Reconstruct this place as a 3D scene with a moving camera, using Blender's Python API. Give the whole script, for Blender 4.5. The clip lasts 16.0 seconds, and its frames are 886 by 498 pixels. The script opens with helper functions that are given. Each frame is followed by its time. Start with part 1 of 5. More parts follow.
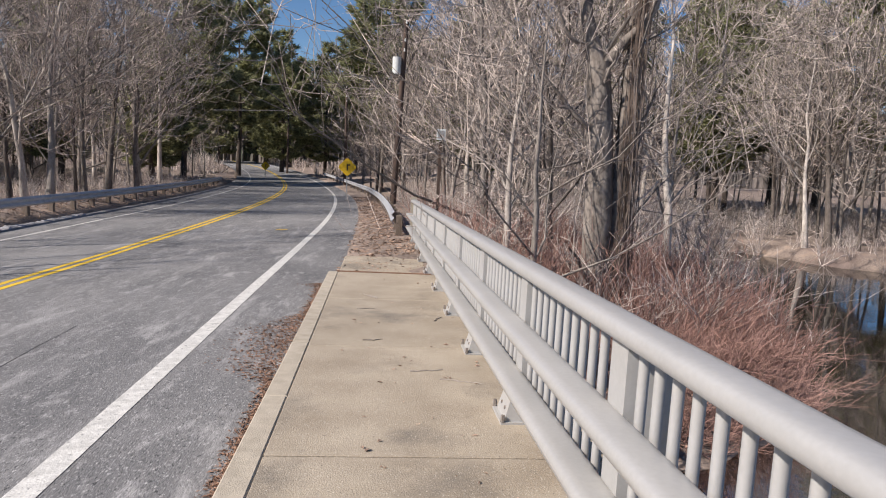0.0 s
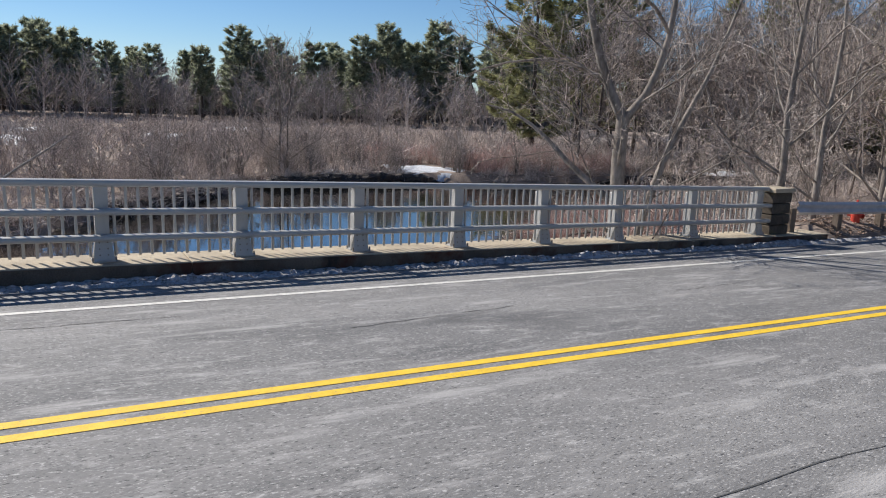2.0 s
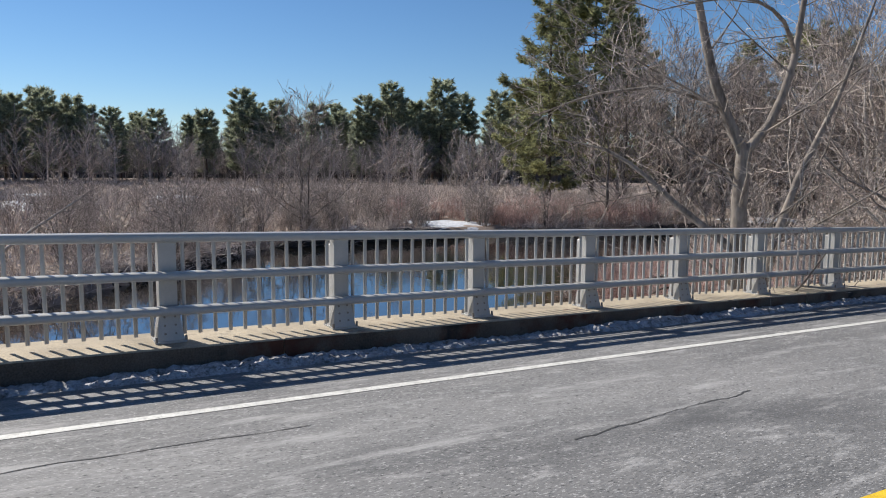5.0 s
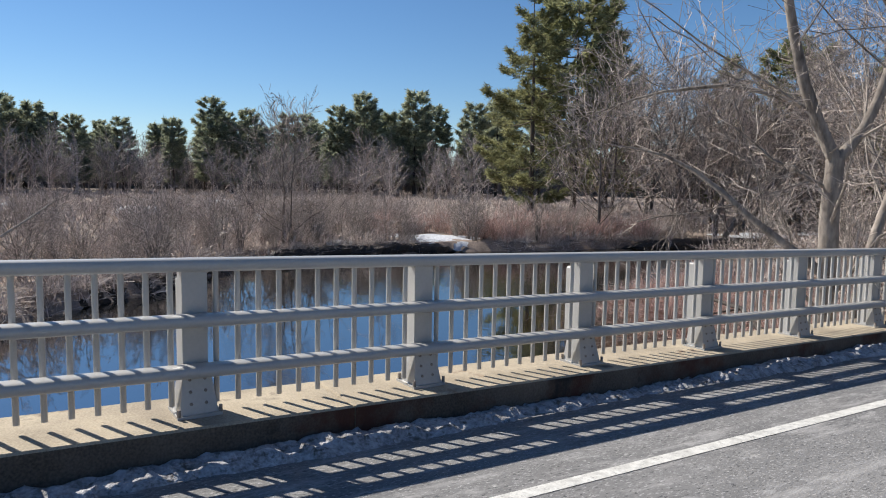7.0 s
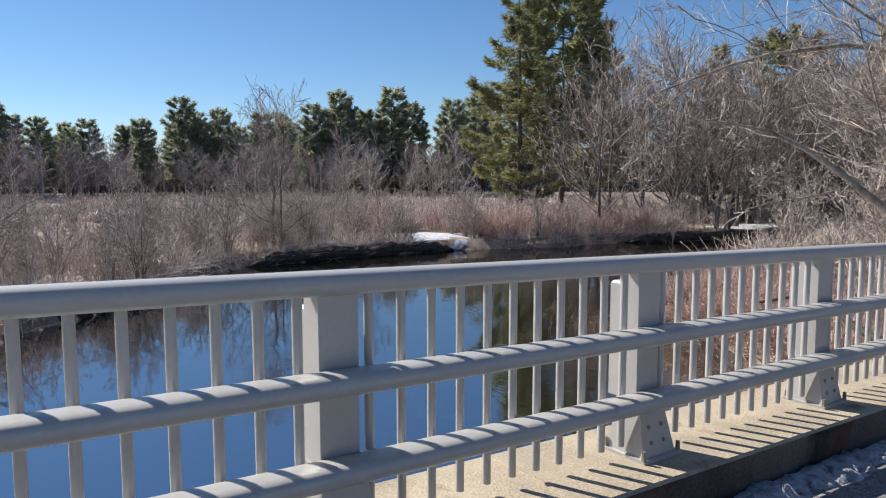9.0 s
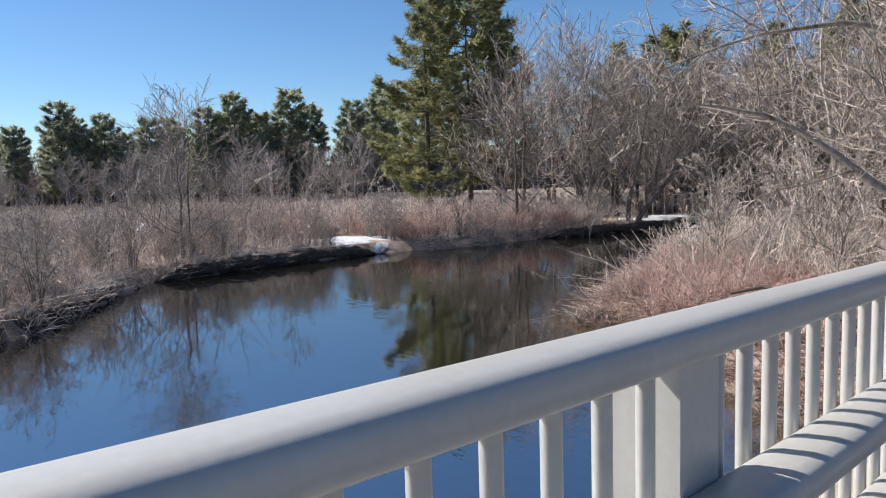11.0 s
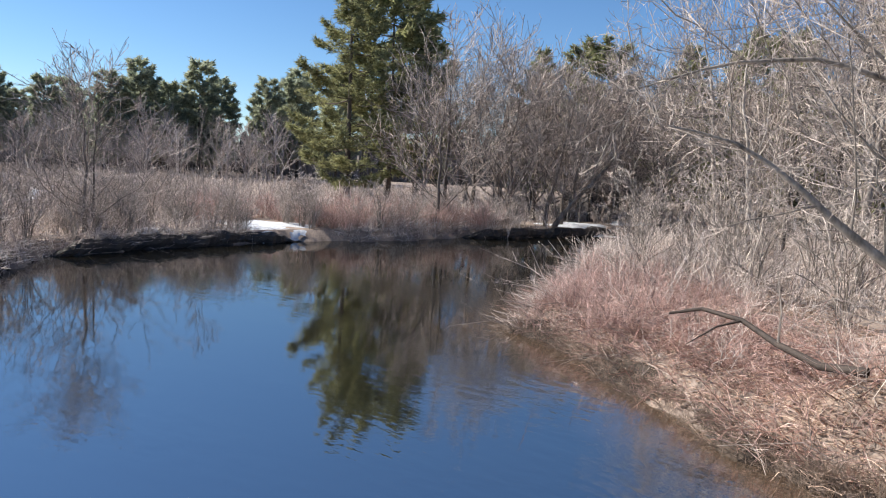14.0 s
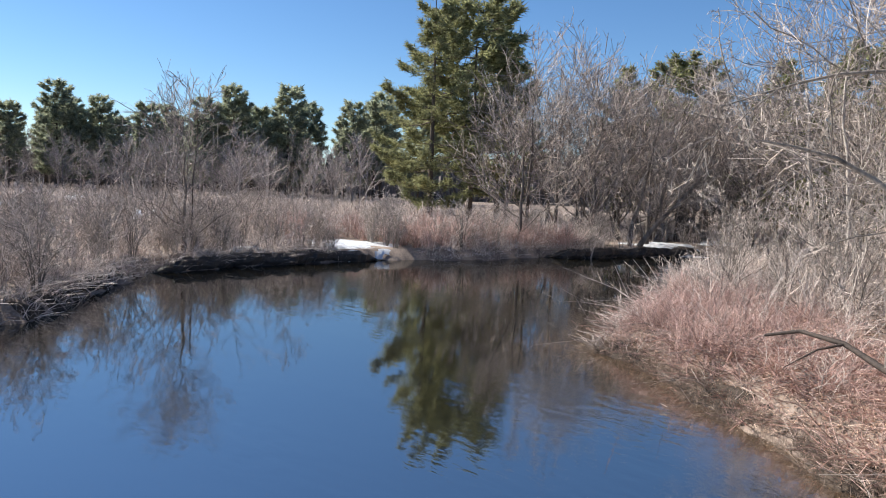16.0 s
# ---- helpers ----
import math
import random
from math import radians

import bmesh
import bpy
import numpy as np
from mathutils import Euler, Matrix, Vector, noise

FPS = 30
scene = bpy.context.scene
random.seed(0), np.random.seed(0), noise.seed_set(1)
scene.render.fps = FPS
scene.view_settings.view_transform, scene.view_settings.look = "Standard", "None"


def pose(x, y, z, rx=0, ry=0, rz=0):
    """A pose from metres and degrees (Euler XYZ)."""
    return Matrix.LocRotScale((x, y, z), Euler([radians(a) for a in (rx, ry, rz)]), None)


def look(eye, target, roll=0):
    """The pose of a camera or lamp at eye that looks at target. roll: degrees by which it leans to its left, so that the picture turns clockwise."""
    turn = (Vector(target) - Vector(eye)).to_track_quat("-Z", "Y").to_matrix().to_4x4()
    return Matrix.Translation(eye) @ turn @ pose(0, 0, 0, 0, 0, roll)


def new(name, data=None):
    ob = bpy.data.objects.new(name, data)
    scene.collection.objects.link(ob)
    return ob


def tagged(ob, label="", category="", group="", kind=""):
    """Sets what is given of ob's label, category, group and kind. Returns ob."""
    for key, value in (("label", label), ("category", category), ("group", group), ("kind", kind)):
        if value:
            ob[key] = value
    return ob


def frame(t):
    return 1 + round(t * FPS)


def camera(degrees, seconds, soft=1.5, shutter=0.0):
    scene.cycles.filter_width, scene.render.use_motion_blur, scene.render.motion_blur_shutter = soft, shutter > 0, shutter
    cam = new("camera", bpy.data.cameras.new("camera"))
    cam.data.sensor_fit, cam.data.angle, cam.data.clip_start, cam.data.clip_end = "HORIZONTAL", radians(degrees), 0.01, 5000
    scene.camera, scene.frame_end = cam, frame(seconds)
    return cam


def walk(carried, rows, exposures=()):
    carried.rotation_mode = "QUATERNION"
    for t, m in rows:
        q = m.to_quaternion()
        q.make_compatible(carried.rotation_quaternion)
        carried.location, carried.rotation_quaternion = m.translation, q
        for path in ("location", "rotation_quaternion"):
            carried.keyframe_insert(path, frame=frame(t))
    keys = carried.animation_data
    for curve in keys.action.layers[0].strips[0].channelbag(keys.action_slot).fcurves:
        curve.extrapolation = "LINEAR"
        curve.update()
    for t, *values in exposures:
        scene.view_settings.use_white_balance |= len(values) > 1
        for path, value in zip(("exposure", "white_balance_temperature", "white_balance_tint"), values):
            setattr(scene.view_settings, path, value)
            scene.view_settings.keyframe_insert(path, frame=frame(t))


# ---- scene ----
cam = camera(63.5, 16.0, 1.1)
PATH = [
    (0, (11.113, -5.478, 2.265), (11.306, -3.505, 2.0), 3.0),
    (0.5, (10.955, -5.517, 2.255), (10.693, -3.555, 1.967), 2.5),
    (1, (10.712, -5.726, 2.3), (9.81, -3.975, 1.951), 2.3),
    (1.5, (10.478, -6.25, 2.353), (8.99, -4.965, 1.985), 1.9),
    (2, (10.265, -6.31, 2.342), (8.574, -5.316, 1.951), 2.2),
    (2.5, (10.049, -6.433, 2.315), (8.308, -5.548, 1.88), 2.1),
    (3, (9.626, -6.518, 2.113), (7.803, -5.755, 1.806), 2.0),
    (3.5, (9.095, -6.606, 2.007), (7.236, -5.911, 1.759), 0.0),
    (4, (8.595, -6.561, 2.015), (6.829, -5.663, 1.737), -1.6),
    (4.2, (8.36, -6.59, 2.0), (6.615, -5.65, 1.728), -1.0),
    (6.3, (5.831, -6.709, 1.866), (4.137, -5.664, 1.669), 0.9),
    (6.5, (5.593, -6.703, 1.852), (3.905, -5.648, 1.655), 0.8),
    (7, (4.968, -6.703, 1.814), (3.3, -5.618, 1.617), 1.1),
    (7.5, (4.337, -6.694, 1.753), (2.686, -5.582, 1.555), 1.1),
    (8, (3.715, -6.665, 1.665), (2.076, -5.535, 1.467), 1.0),
    (8.5, (3.102, -6.656, 1.62), (1.468, -5.52, 1.424), 0.6),
    (9, (2.446, -6.72, 1.598), (0.821, -5.572, 1.398), 0.0),
    (9.2, (2.218, -6.75, 1.569), (0.595, -5.598, 1.37), -0.4),
    (11.3, (0.538, -6.915, 1.54), (-0.861, -5.501, 1.333), -1.5),
    (11.5, (0.428, -6.927, 1.527), (-0.936, -5.48, 1.315), -1.2),
    (12, (0.235, -6.937, 1.514), (-1.03, -5.404, 1.29), -0.0),
    (12.5, (0.0, -6.927, 1.594), (-1.187, -5.333, 1.365), 1.4),
    (13, (-0.132, -6.935, 1.667), (-1.29, -5.321, 1.439), 2.4),
    (13.5, (-0.209, -6.975, 1.687), (-1.397, -5.381, 1.464), 2.9),
    (14, (-0.261, -7.043, 1.678), (-1.513, -5.498, 1.457), 3.2),
    (14.5, (-0.283, -7.119, 1.67), (-1.604, -5.634, 1.45), 3.1),
    (15, (-0.297, -7.166, 1.668), (-1.672, -5.73, 1.453), 2.8),
    (15.5, (-0.295, -7.178, 1.657), (-1.702, -5.77, 1.455), 2.9),
    (16, (-0.252, -7.177, 1.645), (-1.674, -5.783, 1.468), 2.8),
]
walk(cam, [(t, look(eye, target, roll)) for t, eye, target, roll in PATH],
     [(0.0, 0.34, 6650, 15), (1.0, 0.34, 6600, 13), (2.0, 0.32, 6450, 11), (4.0, 0.32, 6450, 10), (7.0, 0.45, 6550, 10), (9.0, 0.56, 6550, 11), (11.5, 0.76, 6550, 10), (12.5, 0.86, 6550, 11), (16.0, 0.88, 6550, 10)])

# ---- sky and sun: low early-spring sun over the marsh ----
SUN = Vector((-0.705, -0.30, 0.643)).normalized()
world = bpy.data.worlds.new("sky")
scene.world = world
world.use_nodes = True
wn = world.node_tree.nodes
sky = wn.new("ShaderNodeTexSky")
sky.sky_type, sky.sun_disc = "NISHITA", False
sky.sun_elevation, sky.sun_rotation = math.asin(SUN.z), math.atan2(SUN.x, SUN.y)
sky.air_density, sky.dust_density, sky.ozone_density = 0.9, 0.0, 6.0
wn["Background"].inputs["Strength"].default_value = 0.075
deep = wn.new("ShaderNodeHueSaturation")
deep.inputs["Saturation"].default_value = 1.08
world.node_tree.links.new(sky.outputs[0], deep.inputs["Color"])
world.node_tree.links.new(deep.outputs[0], wn["Background"].inputs["Color"])
lamp = bpy.data.lights.new("sun", "SUN")
lamp.energy, lamp.angle, lamp.color = 5.0, radians(0.53), (1.0, 0.95, 0.87)
sun = new("sun", lamp)
sun.matrix_world = look((0, 0, 60), Vector((0, 0, 60)) - SUN)

# ---- materials ----


def material(name, dark, light, scale=6.0, rough=0.8, bump=0.3, fine=60.0, metal=0.0, tint=0.0, stain=None, stretch=(1, 1, 1), island=False, spec=0.5, thin=0.0):
    """Two scales of noise between two colours, with relief; stain: (colour, scale, low, high) laid over it."""
    m = bpy.data.materials.new(name)
    m.use_nodes = True
    n, k = m.node_tree.nodes, m.node_tree.links.new
    b = n["Principled BSDF"]
    b.inputs["Roughness"].default_value, b.inputs["Metallic"].default_value = rough, metal
    b.inputs["Specular IOR Level"].default_value = spec
    co, mp = n.new("ShaderNodeTexCoord"), n.new("ShaderNodeMapping")
    mp.inputs["Scale"].default_value = stretch
    k(co.outputs["Object"], mp.inputs[0])
    a, f = n.new("ShaderNodeTexNoise"), n.new("ShaderNodeTexNoise")
    for t, s, d in ((a, scale, 5), (f, fine, 3)):
        t.inputs["Scale"].default_value, t.inputs["Detail"].default_value = s, d
        k(mp.outputs[0], t.inputs["Vector"])
    mix = n.new("ShaderNodeMath")
    mix.operation = "MULTIPLY_ADD"
    k(f.outputs[0], mix.inputs[0])
    mix.inputs[1].default_value = 0.7
    add = n.new("ShaderNodeMath")
    add.operation = "MULTIPLY_ADD"
    k(a.outputs[0], add.inputs[0])
    add.inputs[1].default_value, add.inputs[2].default_value = 0.9, -0.3
    k(add.outputs[0], mix.inputs[2])
    ramp = n.new("ShaderNodeValToRGB")
    ramp.color_ramp.elements[0].position, ramp.color_ramp.elements[1].position = 0.22, 0.78
    ramp.color_ramp.elements[0].color, ramp.color_ramp.elements[1].color = (*dark, 1), (*light, 1)
    k(mix.outputs[0], ramp.inputs[0])
    colour = ramp.outputs[0]
    if tint:
        geo = n.new("ShaderNodeNewGeometry" if island else "ShaderNodeObjectInfo")
        hsv = n.new("ShaderNodeHueSaturation")
        rnge = n.new("ShaderNodeMapRange")
        rnge.inputs[3].default_value, rnge.inputs[4].default_value = 1 - tint, 1 + tint
        k(geo.outputs["Random Per Island" if island else "Random"], rnge.inputs[0])
        k(rnge.outputs[0], hsv.inputs["Value"])
        k(colour, hsv.inputs["Color"])
        colour = hsv.outputs[0]
    if stain:
        for col, sc, lo, hi in stain:
            s, r, x = n.new("ShaderNodeTexNoise"), n.new("ShaderNodeMapRange"), n.new("ShaderNodeMix")
            s.inputs["Scale"].default_value, s.inputs["Detail"].default_value, s.inputs["Roughness"].default_value = sc, 6, 0.65
            k(mp.outputs[0], s.inputs["Vector"])
            r.inputs[1].default_value, r.inputs[2].default_value = lo, hi
            k(s.outputs[0], r.inputs[0])
            x.data_type = "RGBA"
            x.inputs[7].default_value = (*col, 1)
            k(r.outputs[0], x.inputs[0])
            k(colour, x.inputs[6])
            colour = x.outputs[2]
    k(colour, b.inputs["Base Color"])
    if thin:
        lit, both = n.new("ShaderNodeBsdfTranslucent"), n.new("ShaderNodeMixShader")
        both.inputs[0].default_value = thin
        k(colour, lit.inputs[0]), k(b.outputs[0], both.inputs[1]), k(lit.outputs[0], both.inputs[2])
        k(both.outputs[0], n["Material Output"].inputs[0])
    if bump:
        bm_ = n.new("ShaderNodeBump")
        bm_.inputs["Strength"].default_value, bm_.inputs["Distance"].default_value = bump, 0.02
        k(mix.outputs[0], bm_.inputs["Height"])
        k(bm_.outputs[0], b.inputs["Normal"])
    return m


ASPHALT = material("asphalt", (0.088, 0.088, 0.09), (0.205, 0.201, 0.197), 1.2, 0.85, 0.5, 90, stretch=(1, 0.35, 1),
                   stain=[((0.215, 0.21, 0.205), 0.45, 0.46, 0.64), ((0.32, 0.313, 0.305), 9.0, 0.55, 0.70), ((0.42, 0.41, 0.40), 75, 0.56, 0.64), ((0.045, 0.045, 0.047), 60, 0.57, 0.65), ((0.075, 0.075, 0.077), 0.35, 0.62, 0.75)])


def streaks(m, colour, scale, lo, hi):
    """Pale salt streaks drawn out along the road."""
    n, k = m.node_tree.nodes, m.node_tree.links.new
    base = n["Principled BSDF"].inputs["Base Color"]
    under = base.links[0].from_socket
    co, mp, t, r, x = (n.new(kind) for kind in ("ShaderNodeTexCoord", "ShaderNodeMapping", "ShaderNodeTexNoise", "ShaderNodeMapRange", "ShaderNodeMix"))
    mp.inputs["Scale"].default_value = scale
    t.inputs["Scale"].default_value, t.inputs["Detail"].default_value, t.inputs["Roughness"].default_value = 1.0, 9, 0.72
    r.inputs[1].default_value, r.inputs[2].default_value, r.inputs[4].default_value = lo, hi, 0.8
    x.data_type = "RGBA"
    x.inputs[7].default_value = (*colour, 1)
    k(co.outputs["Object"], mp.inputs[0]), k(mp.outputs[0], t.inputs["Vector"]), k(t.outputs[0], r.inputs[0]), k(r.outputs[0], x.inputs[0])
    k(under, x.inputs[6]), k(x.outputs[2], base)


streaks(ASPHALT, (0.37, 0.36, 0.35), (3.2, 0.55, 1.0), 0.54, 0.66)
WHITE_LINE = material("white_road_paint", (0.42, 0.41, 0.38), (0.76, 0.745, 0.70), 12, 0.7, 0.3, 80, stain=[((0.25, 0.245, 0.235), 26, 0.57, 0.68)])
YELLOW_LINE = material("yellow_road_paint", (0.62, 0.40, 0.02), (0.86, 0.56, 0.03), 10, 0.7, 0.3, 80, stain=[((0.27, 0.22, 0.13), 28, 0.60, 0.71)])
CRACK = material("tar_in_crack", (0.045, 0.045, 0.045), (0.09, 0.09, 0.09), 10, 0.9, 0.2)
CONCRETE = material("sidewalk_concrete", (0.265, 0.215, 0.155), (0.455, 0.388, 0.298), 1.6, 0.9, 0.4, 120, tint=0.06,
                    stain=[((0.17, 0.148, 0.12), 0.9, 0.53, 0.70), ((0.13, 0.105, 0.08), 55, 0.60, 0.68), ((0.60, 0.54, 0.45), 110, 0.58, 0.66)])
KERB = material("kerb_stone", (0.33, 0.285, 0.22), (0.50, 0.44, 0.35), 9, 0.85, 0.35, 140, tint=0.08)
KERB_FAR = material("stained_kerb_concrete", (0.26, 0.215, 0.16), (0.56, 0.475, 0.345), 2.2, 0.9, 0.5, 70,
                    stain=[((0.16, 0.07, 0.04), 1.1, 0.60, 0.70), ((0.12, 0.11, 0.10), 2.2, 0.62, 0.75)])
# Road side of the kerb: dirty, stained, and its base darkened for shade.
KERB_FACE = material("shaded_stained_kerb_face", (0.055, 0.042, 0.031), (0.20, 0.158, 0.12), 1.4, 0.9, 0.6, 60,
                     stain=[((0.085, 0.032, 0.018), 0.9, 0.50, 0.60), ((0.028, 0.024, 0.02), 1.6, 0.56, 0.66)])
DECK = material("deck_concrete", (0.22, 0.20, 0.18), (0.40, 0.37, 0.33), 2, 0.9, 0.4)
ALU = material("painted_aluminium", (0.395, 0.388, 0.372), (0.455, 0.447, 0.43), 3, 0.38, 0.05, 45, metal=0.10, spec=0.5,
               stain=[((0.33, 0.32, 0.31), 7, 0.66, 0.9)])
BOLT = material("weathered_bolt", (0.16, 0.13, 0.11), (0.34, 0.31, 0.28), 30, 0.6, 0.3, metal=0.3)
GALV = material("galvanised_steel", (0.42, 0.43, 0.45), (0.62, 0.63, 0.65), 5, 0.45, 0.15, 60, metal=0.4, stain=[((0.22, 0.14, 0.09), 6, 0.66, 0.8)])
POST_WOOD = material("treated_wood", (0.10, 0.075, 0.055), (0.24, 0.19, 0.15), 5, 0.9, 0.5, 60, stretch=(1, 1, 0.15), tint=0.2)
POLE_WOOD = material("dark_pole_wood", (0.05, 0.032, 0.025), (0.13, 0.09, 0.07), 4, 0.9, 0.4, 40, stretch=(1, 1, 0.1))
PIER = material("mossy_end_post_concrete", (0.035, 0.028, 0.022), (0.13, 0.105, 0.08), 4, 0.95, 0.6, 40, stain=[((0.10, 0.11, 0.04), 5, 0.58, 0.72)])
SNOW = material("old_snow", (0.34, 0.35, 0.37), (0.82, 0.84, 0.87), 5, 0.6, 0.6, 30, stain=[((0.30, 0.27, 0.24), 9, 0.62, 0.74)])
# Ploughed snow: dirt plus the kerb and rail shadow, both in the colour.
SHADED_DIRTY_SNOW = material("shaded_dirty_snow", (0.15, 0.145, 0.145), (0.60, 0.60, 0.62), 9, 0.7, 0.9, 45, stain=[((0.10, 0.085, 0.07), 14, 0.52, 0.66)])
LITTER = material("leaf_litter", (0.13, 0.08, 0.057), (0.49, 0.35, 0.26), 6, 1, 0.8, 50, tint=0.5, island=True)
EARTH = material("marsh_earth", (0.10, 0.074, 0.06), (0.38, 0.30, 0.245), 0.9, 1, 0.9, 14,
                 stain=[((0.34, 0.25, 0.185), 0.9, 0.56, 0.70), ((0.20, 0.145, 0.125), 0.14, 0.55, 0.7)])
BARK = material("grey_bark", (0.10, 0.085, 0.072), (0.40, 0.35, 0.305), 5, 0.95, 0.8, 30, stretch=(1, 1, 0.3), tint=0.35)
BARK_DARK = material("dark_bark", (0.05, 0.04, 0.034), (0.24, 0.20, 0.17), 5, 0.95, 0.8, 30, stretch=(1, 1, 0.3), tint=0.35)
BARK_MOTTLED = material("mottled_bark", (0.07, 0.057, 0.048), (0.37, 0.32, 0.275), 3, 0.95, 0.8, 16, stretch=(1, 1, 0.35))
BARK_PALE = material("pale_bark", (0.20, 0.172, 0.15), (0.56, 0.50, 0.44), 4, 0.95, 0.7, 26, stretch=(1, 1, 0.3), tint=0.3)
TWIG = material("grey_twigs", (0.17, 0.138, 0.12), (0.54, 0.46, 0.40), 4, 0.9, 0.0, 10, tint=0.7, island=True)
FAR_TWIG = material("distant_twigs", (0.20, 0.178, 0.168), (0.52, 0.46, 0.43), 4, 0.9, 0.0, 10, tint=0.5, island=True)
# Lighter copy of TWIG: sunlight on the near branches is in the colour.
TWIG_SUNLIT = material("sunlit_twigs", (0.22, 0.18, 0.155), (0.62, 0.535, 0.465), 4, 0.9, 0.0, 10, tint=0.55, island=True)
BRUSH = material("brown_brush", (0.25, 0.205, 0.185), (0.74, 0.645, 0.575), 0.6, 0.9, 0.0, 8, tint=0.65, island=True)
RED_BRUSH = material("red_osier_stems", (0.26, 0.162, 0.142), (0.62, 0.445, 0.39), 0.8, 0.85, 0.0, 8, tint=0.6, island=True)
RED_BROWN = material("dark_red_stems", (0.16, 0.085, 0.068), (0.47, 0.285, 0.23), 0.8, 0.85, 0.0, 8, tint=0.4, island=True)
WET_SEDGE = material("wet_sedge", (0.10, 0.072, 0.055), (0.33, 0.25, 0.195), 1.2, 0.9, 0.0, 9, tint=0.45, island=True)
# Wet peat, taken near black to carry the shade of the undercut bank.
PEAT = material("shaded_wet_peat", (0.008, 0.006, 0.005), (0.05, 0.037, 0.029), 3.0, 0.6, 0.9, 20)
MUD = material("wet_mud", (0.022, 0.016, 0.012), (0.085, 0.062, 0.045), 2.5, 0.75, 0.8, 30, spec=0.25)
WET_WOOD = material("wet_dead_wood", (0.018, 0.013, 0.010), (0.075, 0.054, 0.042), 5, 0.8, 0.6, 40)
GRIT = material("needle_litter_and_grit", (0.10, 0.055, 0.038), (0.34, 0.205, 0.14), 6, 1, 0.8, 50, tint=0.5, island=True)
STRAW = material("dry_grass", (0.30, 0.20, 0.15), (0.72, 0.55, 0.44), 0.9, 0.95, 0.0, 9, tint=0.6, island=True)
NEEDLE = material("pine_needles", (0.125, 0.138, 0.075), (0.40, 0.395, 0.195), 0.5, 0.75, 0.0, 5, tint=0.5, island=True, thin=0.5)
# Distant haze is put into this colour: paler, greyer needles than NEEDLE.
NEEDLE_FAR = material("hazed_far_needles", (0.19, 0.215, 0.16), (0.48, 0.50, 0.34), 0.2, 0.8, 0.0, 3, tint=0.45, island=True, thin=0.5)
PINE_BARK = material("pine_bark", (0.045, 0.034, 0.028), (0.15, 0.12, 0.10), 4, 0.95, 0.7, 20, stretch=(1, 1, 0.3))
ROCK = material("bank_rock", (0.14, 0.12, 0.10), (0.36, 0.32, 0.28), 4, 0.9, 0.6, 30, tint=0.15)
RUST = material("rusty_plate", (0.10, 0.045, 0.025), (0.26, 0.13, 0.07), 9, 0.8, 0.4, 60)
SIGN_YELLOW = material("sign_yellow", (0.78, 0.46, 0.01), (0.88, 0.56, 0.02), 4, 0.5, 0.0)
SIGN_BACK = material("sign_steel", (0.35, 0.36, 0.36), (0.5, 0.5, 0.5), 6, 0.5, 0.1, metal=0.5)
RED_PAINT = material("red_hydrant_paint", (0.42, 0.035, 0.02), (0.62, 0.07, 0.04), 9, 0.5, 0.2)
GREY_BOX = material("grey_box_paint", (0.50, 0.52, 0.50), (0.70, 0.72, 0.70), 8, 0.5, 0.1)
BLACK = material("black_wire", (0.015, 0.015, 0.015), (0.03, 0.03, 0.03), 8, 0.7, 0.0)


def water_material():
    m = bpy.data.materials.new("river_water")
    m.use_nodes = True
    n, k = m.node_tree.nodes, m.node_tree.links.new
    b = n["Principled BSDF"]
    near, mud = n.new("ShaderNodeAttribute"), n.new("ShaderNodeMix")
    near.attribute_name, mud.data_type = "shallow", "RGBA"
    mud.inputs[6].default_value, mud.inputs[7].default_value = (0.010, 0.009, 0.006, 1), (0.075, 0.048, 0.027, 1)
    k(near.outputs["Fac"], mud.inputs[0]), k(mud.outputs[2], b.inputs["Base Color"])
    b.inputs["Roughness"].default_value, b.inputs["IOR"].default_value = 0.04, 3.0
    b.inputs["Specular IOR Level"].default_value = 1.0
    co, mp = n.new("ShaderNodeTexCoord"), n.new("ShaderNodeMapping")
    mp.inputs["Scale"].default_value = (0.9, 2.2, 1)
    mp.inputs["Rotation"].default_value = (0, 0, 0.6)
    k(co.outputs["Object"], mp.inputs[0])
    t, u, mask = n.new("ShaderNodeTexNoise"), n.new("ShaderNodeTexNoise"), n.new("ShaderNodeMapRange")
    t.inputs["Scale"].default_value, t.inputs["Detail"].default_value = 2.2, 3
    u.inputs["Scale"].default_value, u.inputs["Detail"].default_value = 0.12, 2
    mask.inputs[1].default_value, mask.inputs[2].default_value, mask.inputs[3].default_value = 0.46, 0.62, 0.15
    k(mp.outputs[0], t.inputs[0]), k(mp.outputs[0], u.inputs[0]), k(u.outputs[0], mask.inputs[0])
    mul, bp = n.new("ShaderNodeMath"), n.new("ShaderNodeBump")
    mul.operation = "MULTIPLY"
    k(t.outputs[0], mul.inputs[0]), k(mask.outputs[0], mul.inputs[1])
    bp.inputs["Strength"].default_value, bp.inputs["Distance"].default_value = 0.15, 0.05
    k(mul.outputs[0], bp.inputs["Height"]), k(bp.outputs[0], b.inputs["Normal"])
    return m


WATER = water_material()

# ---- mesh helpers ----


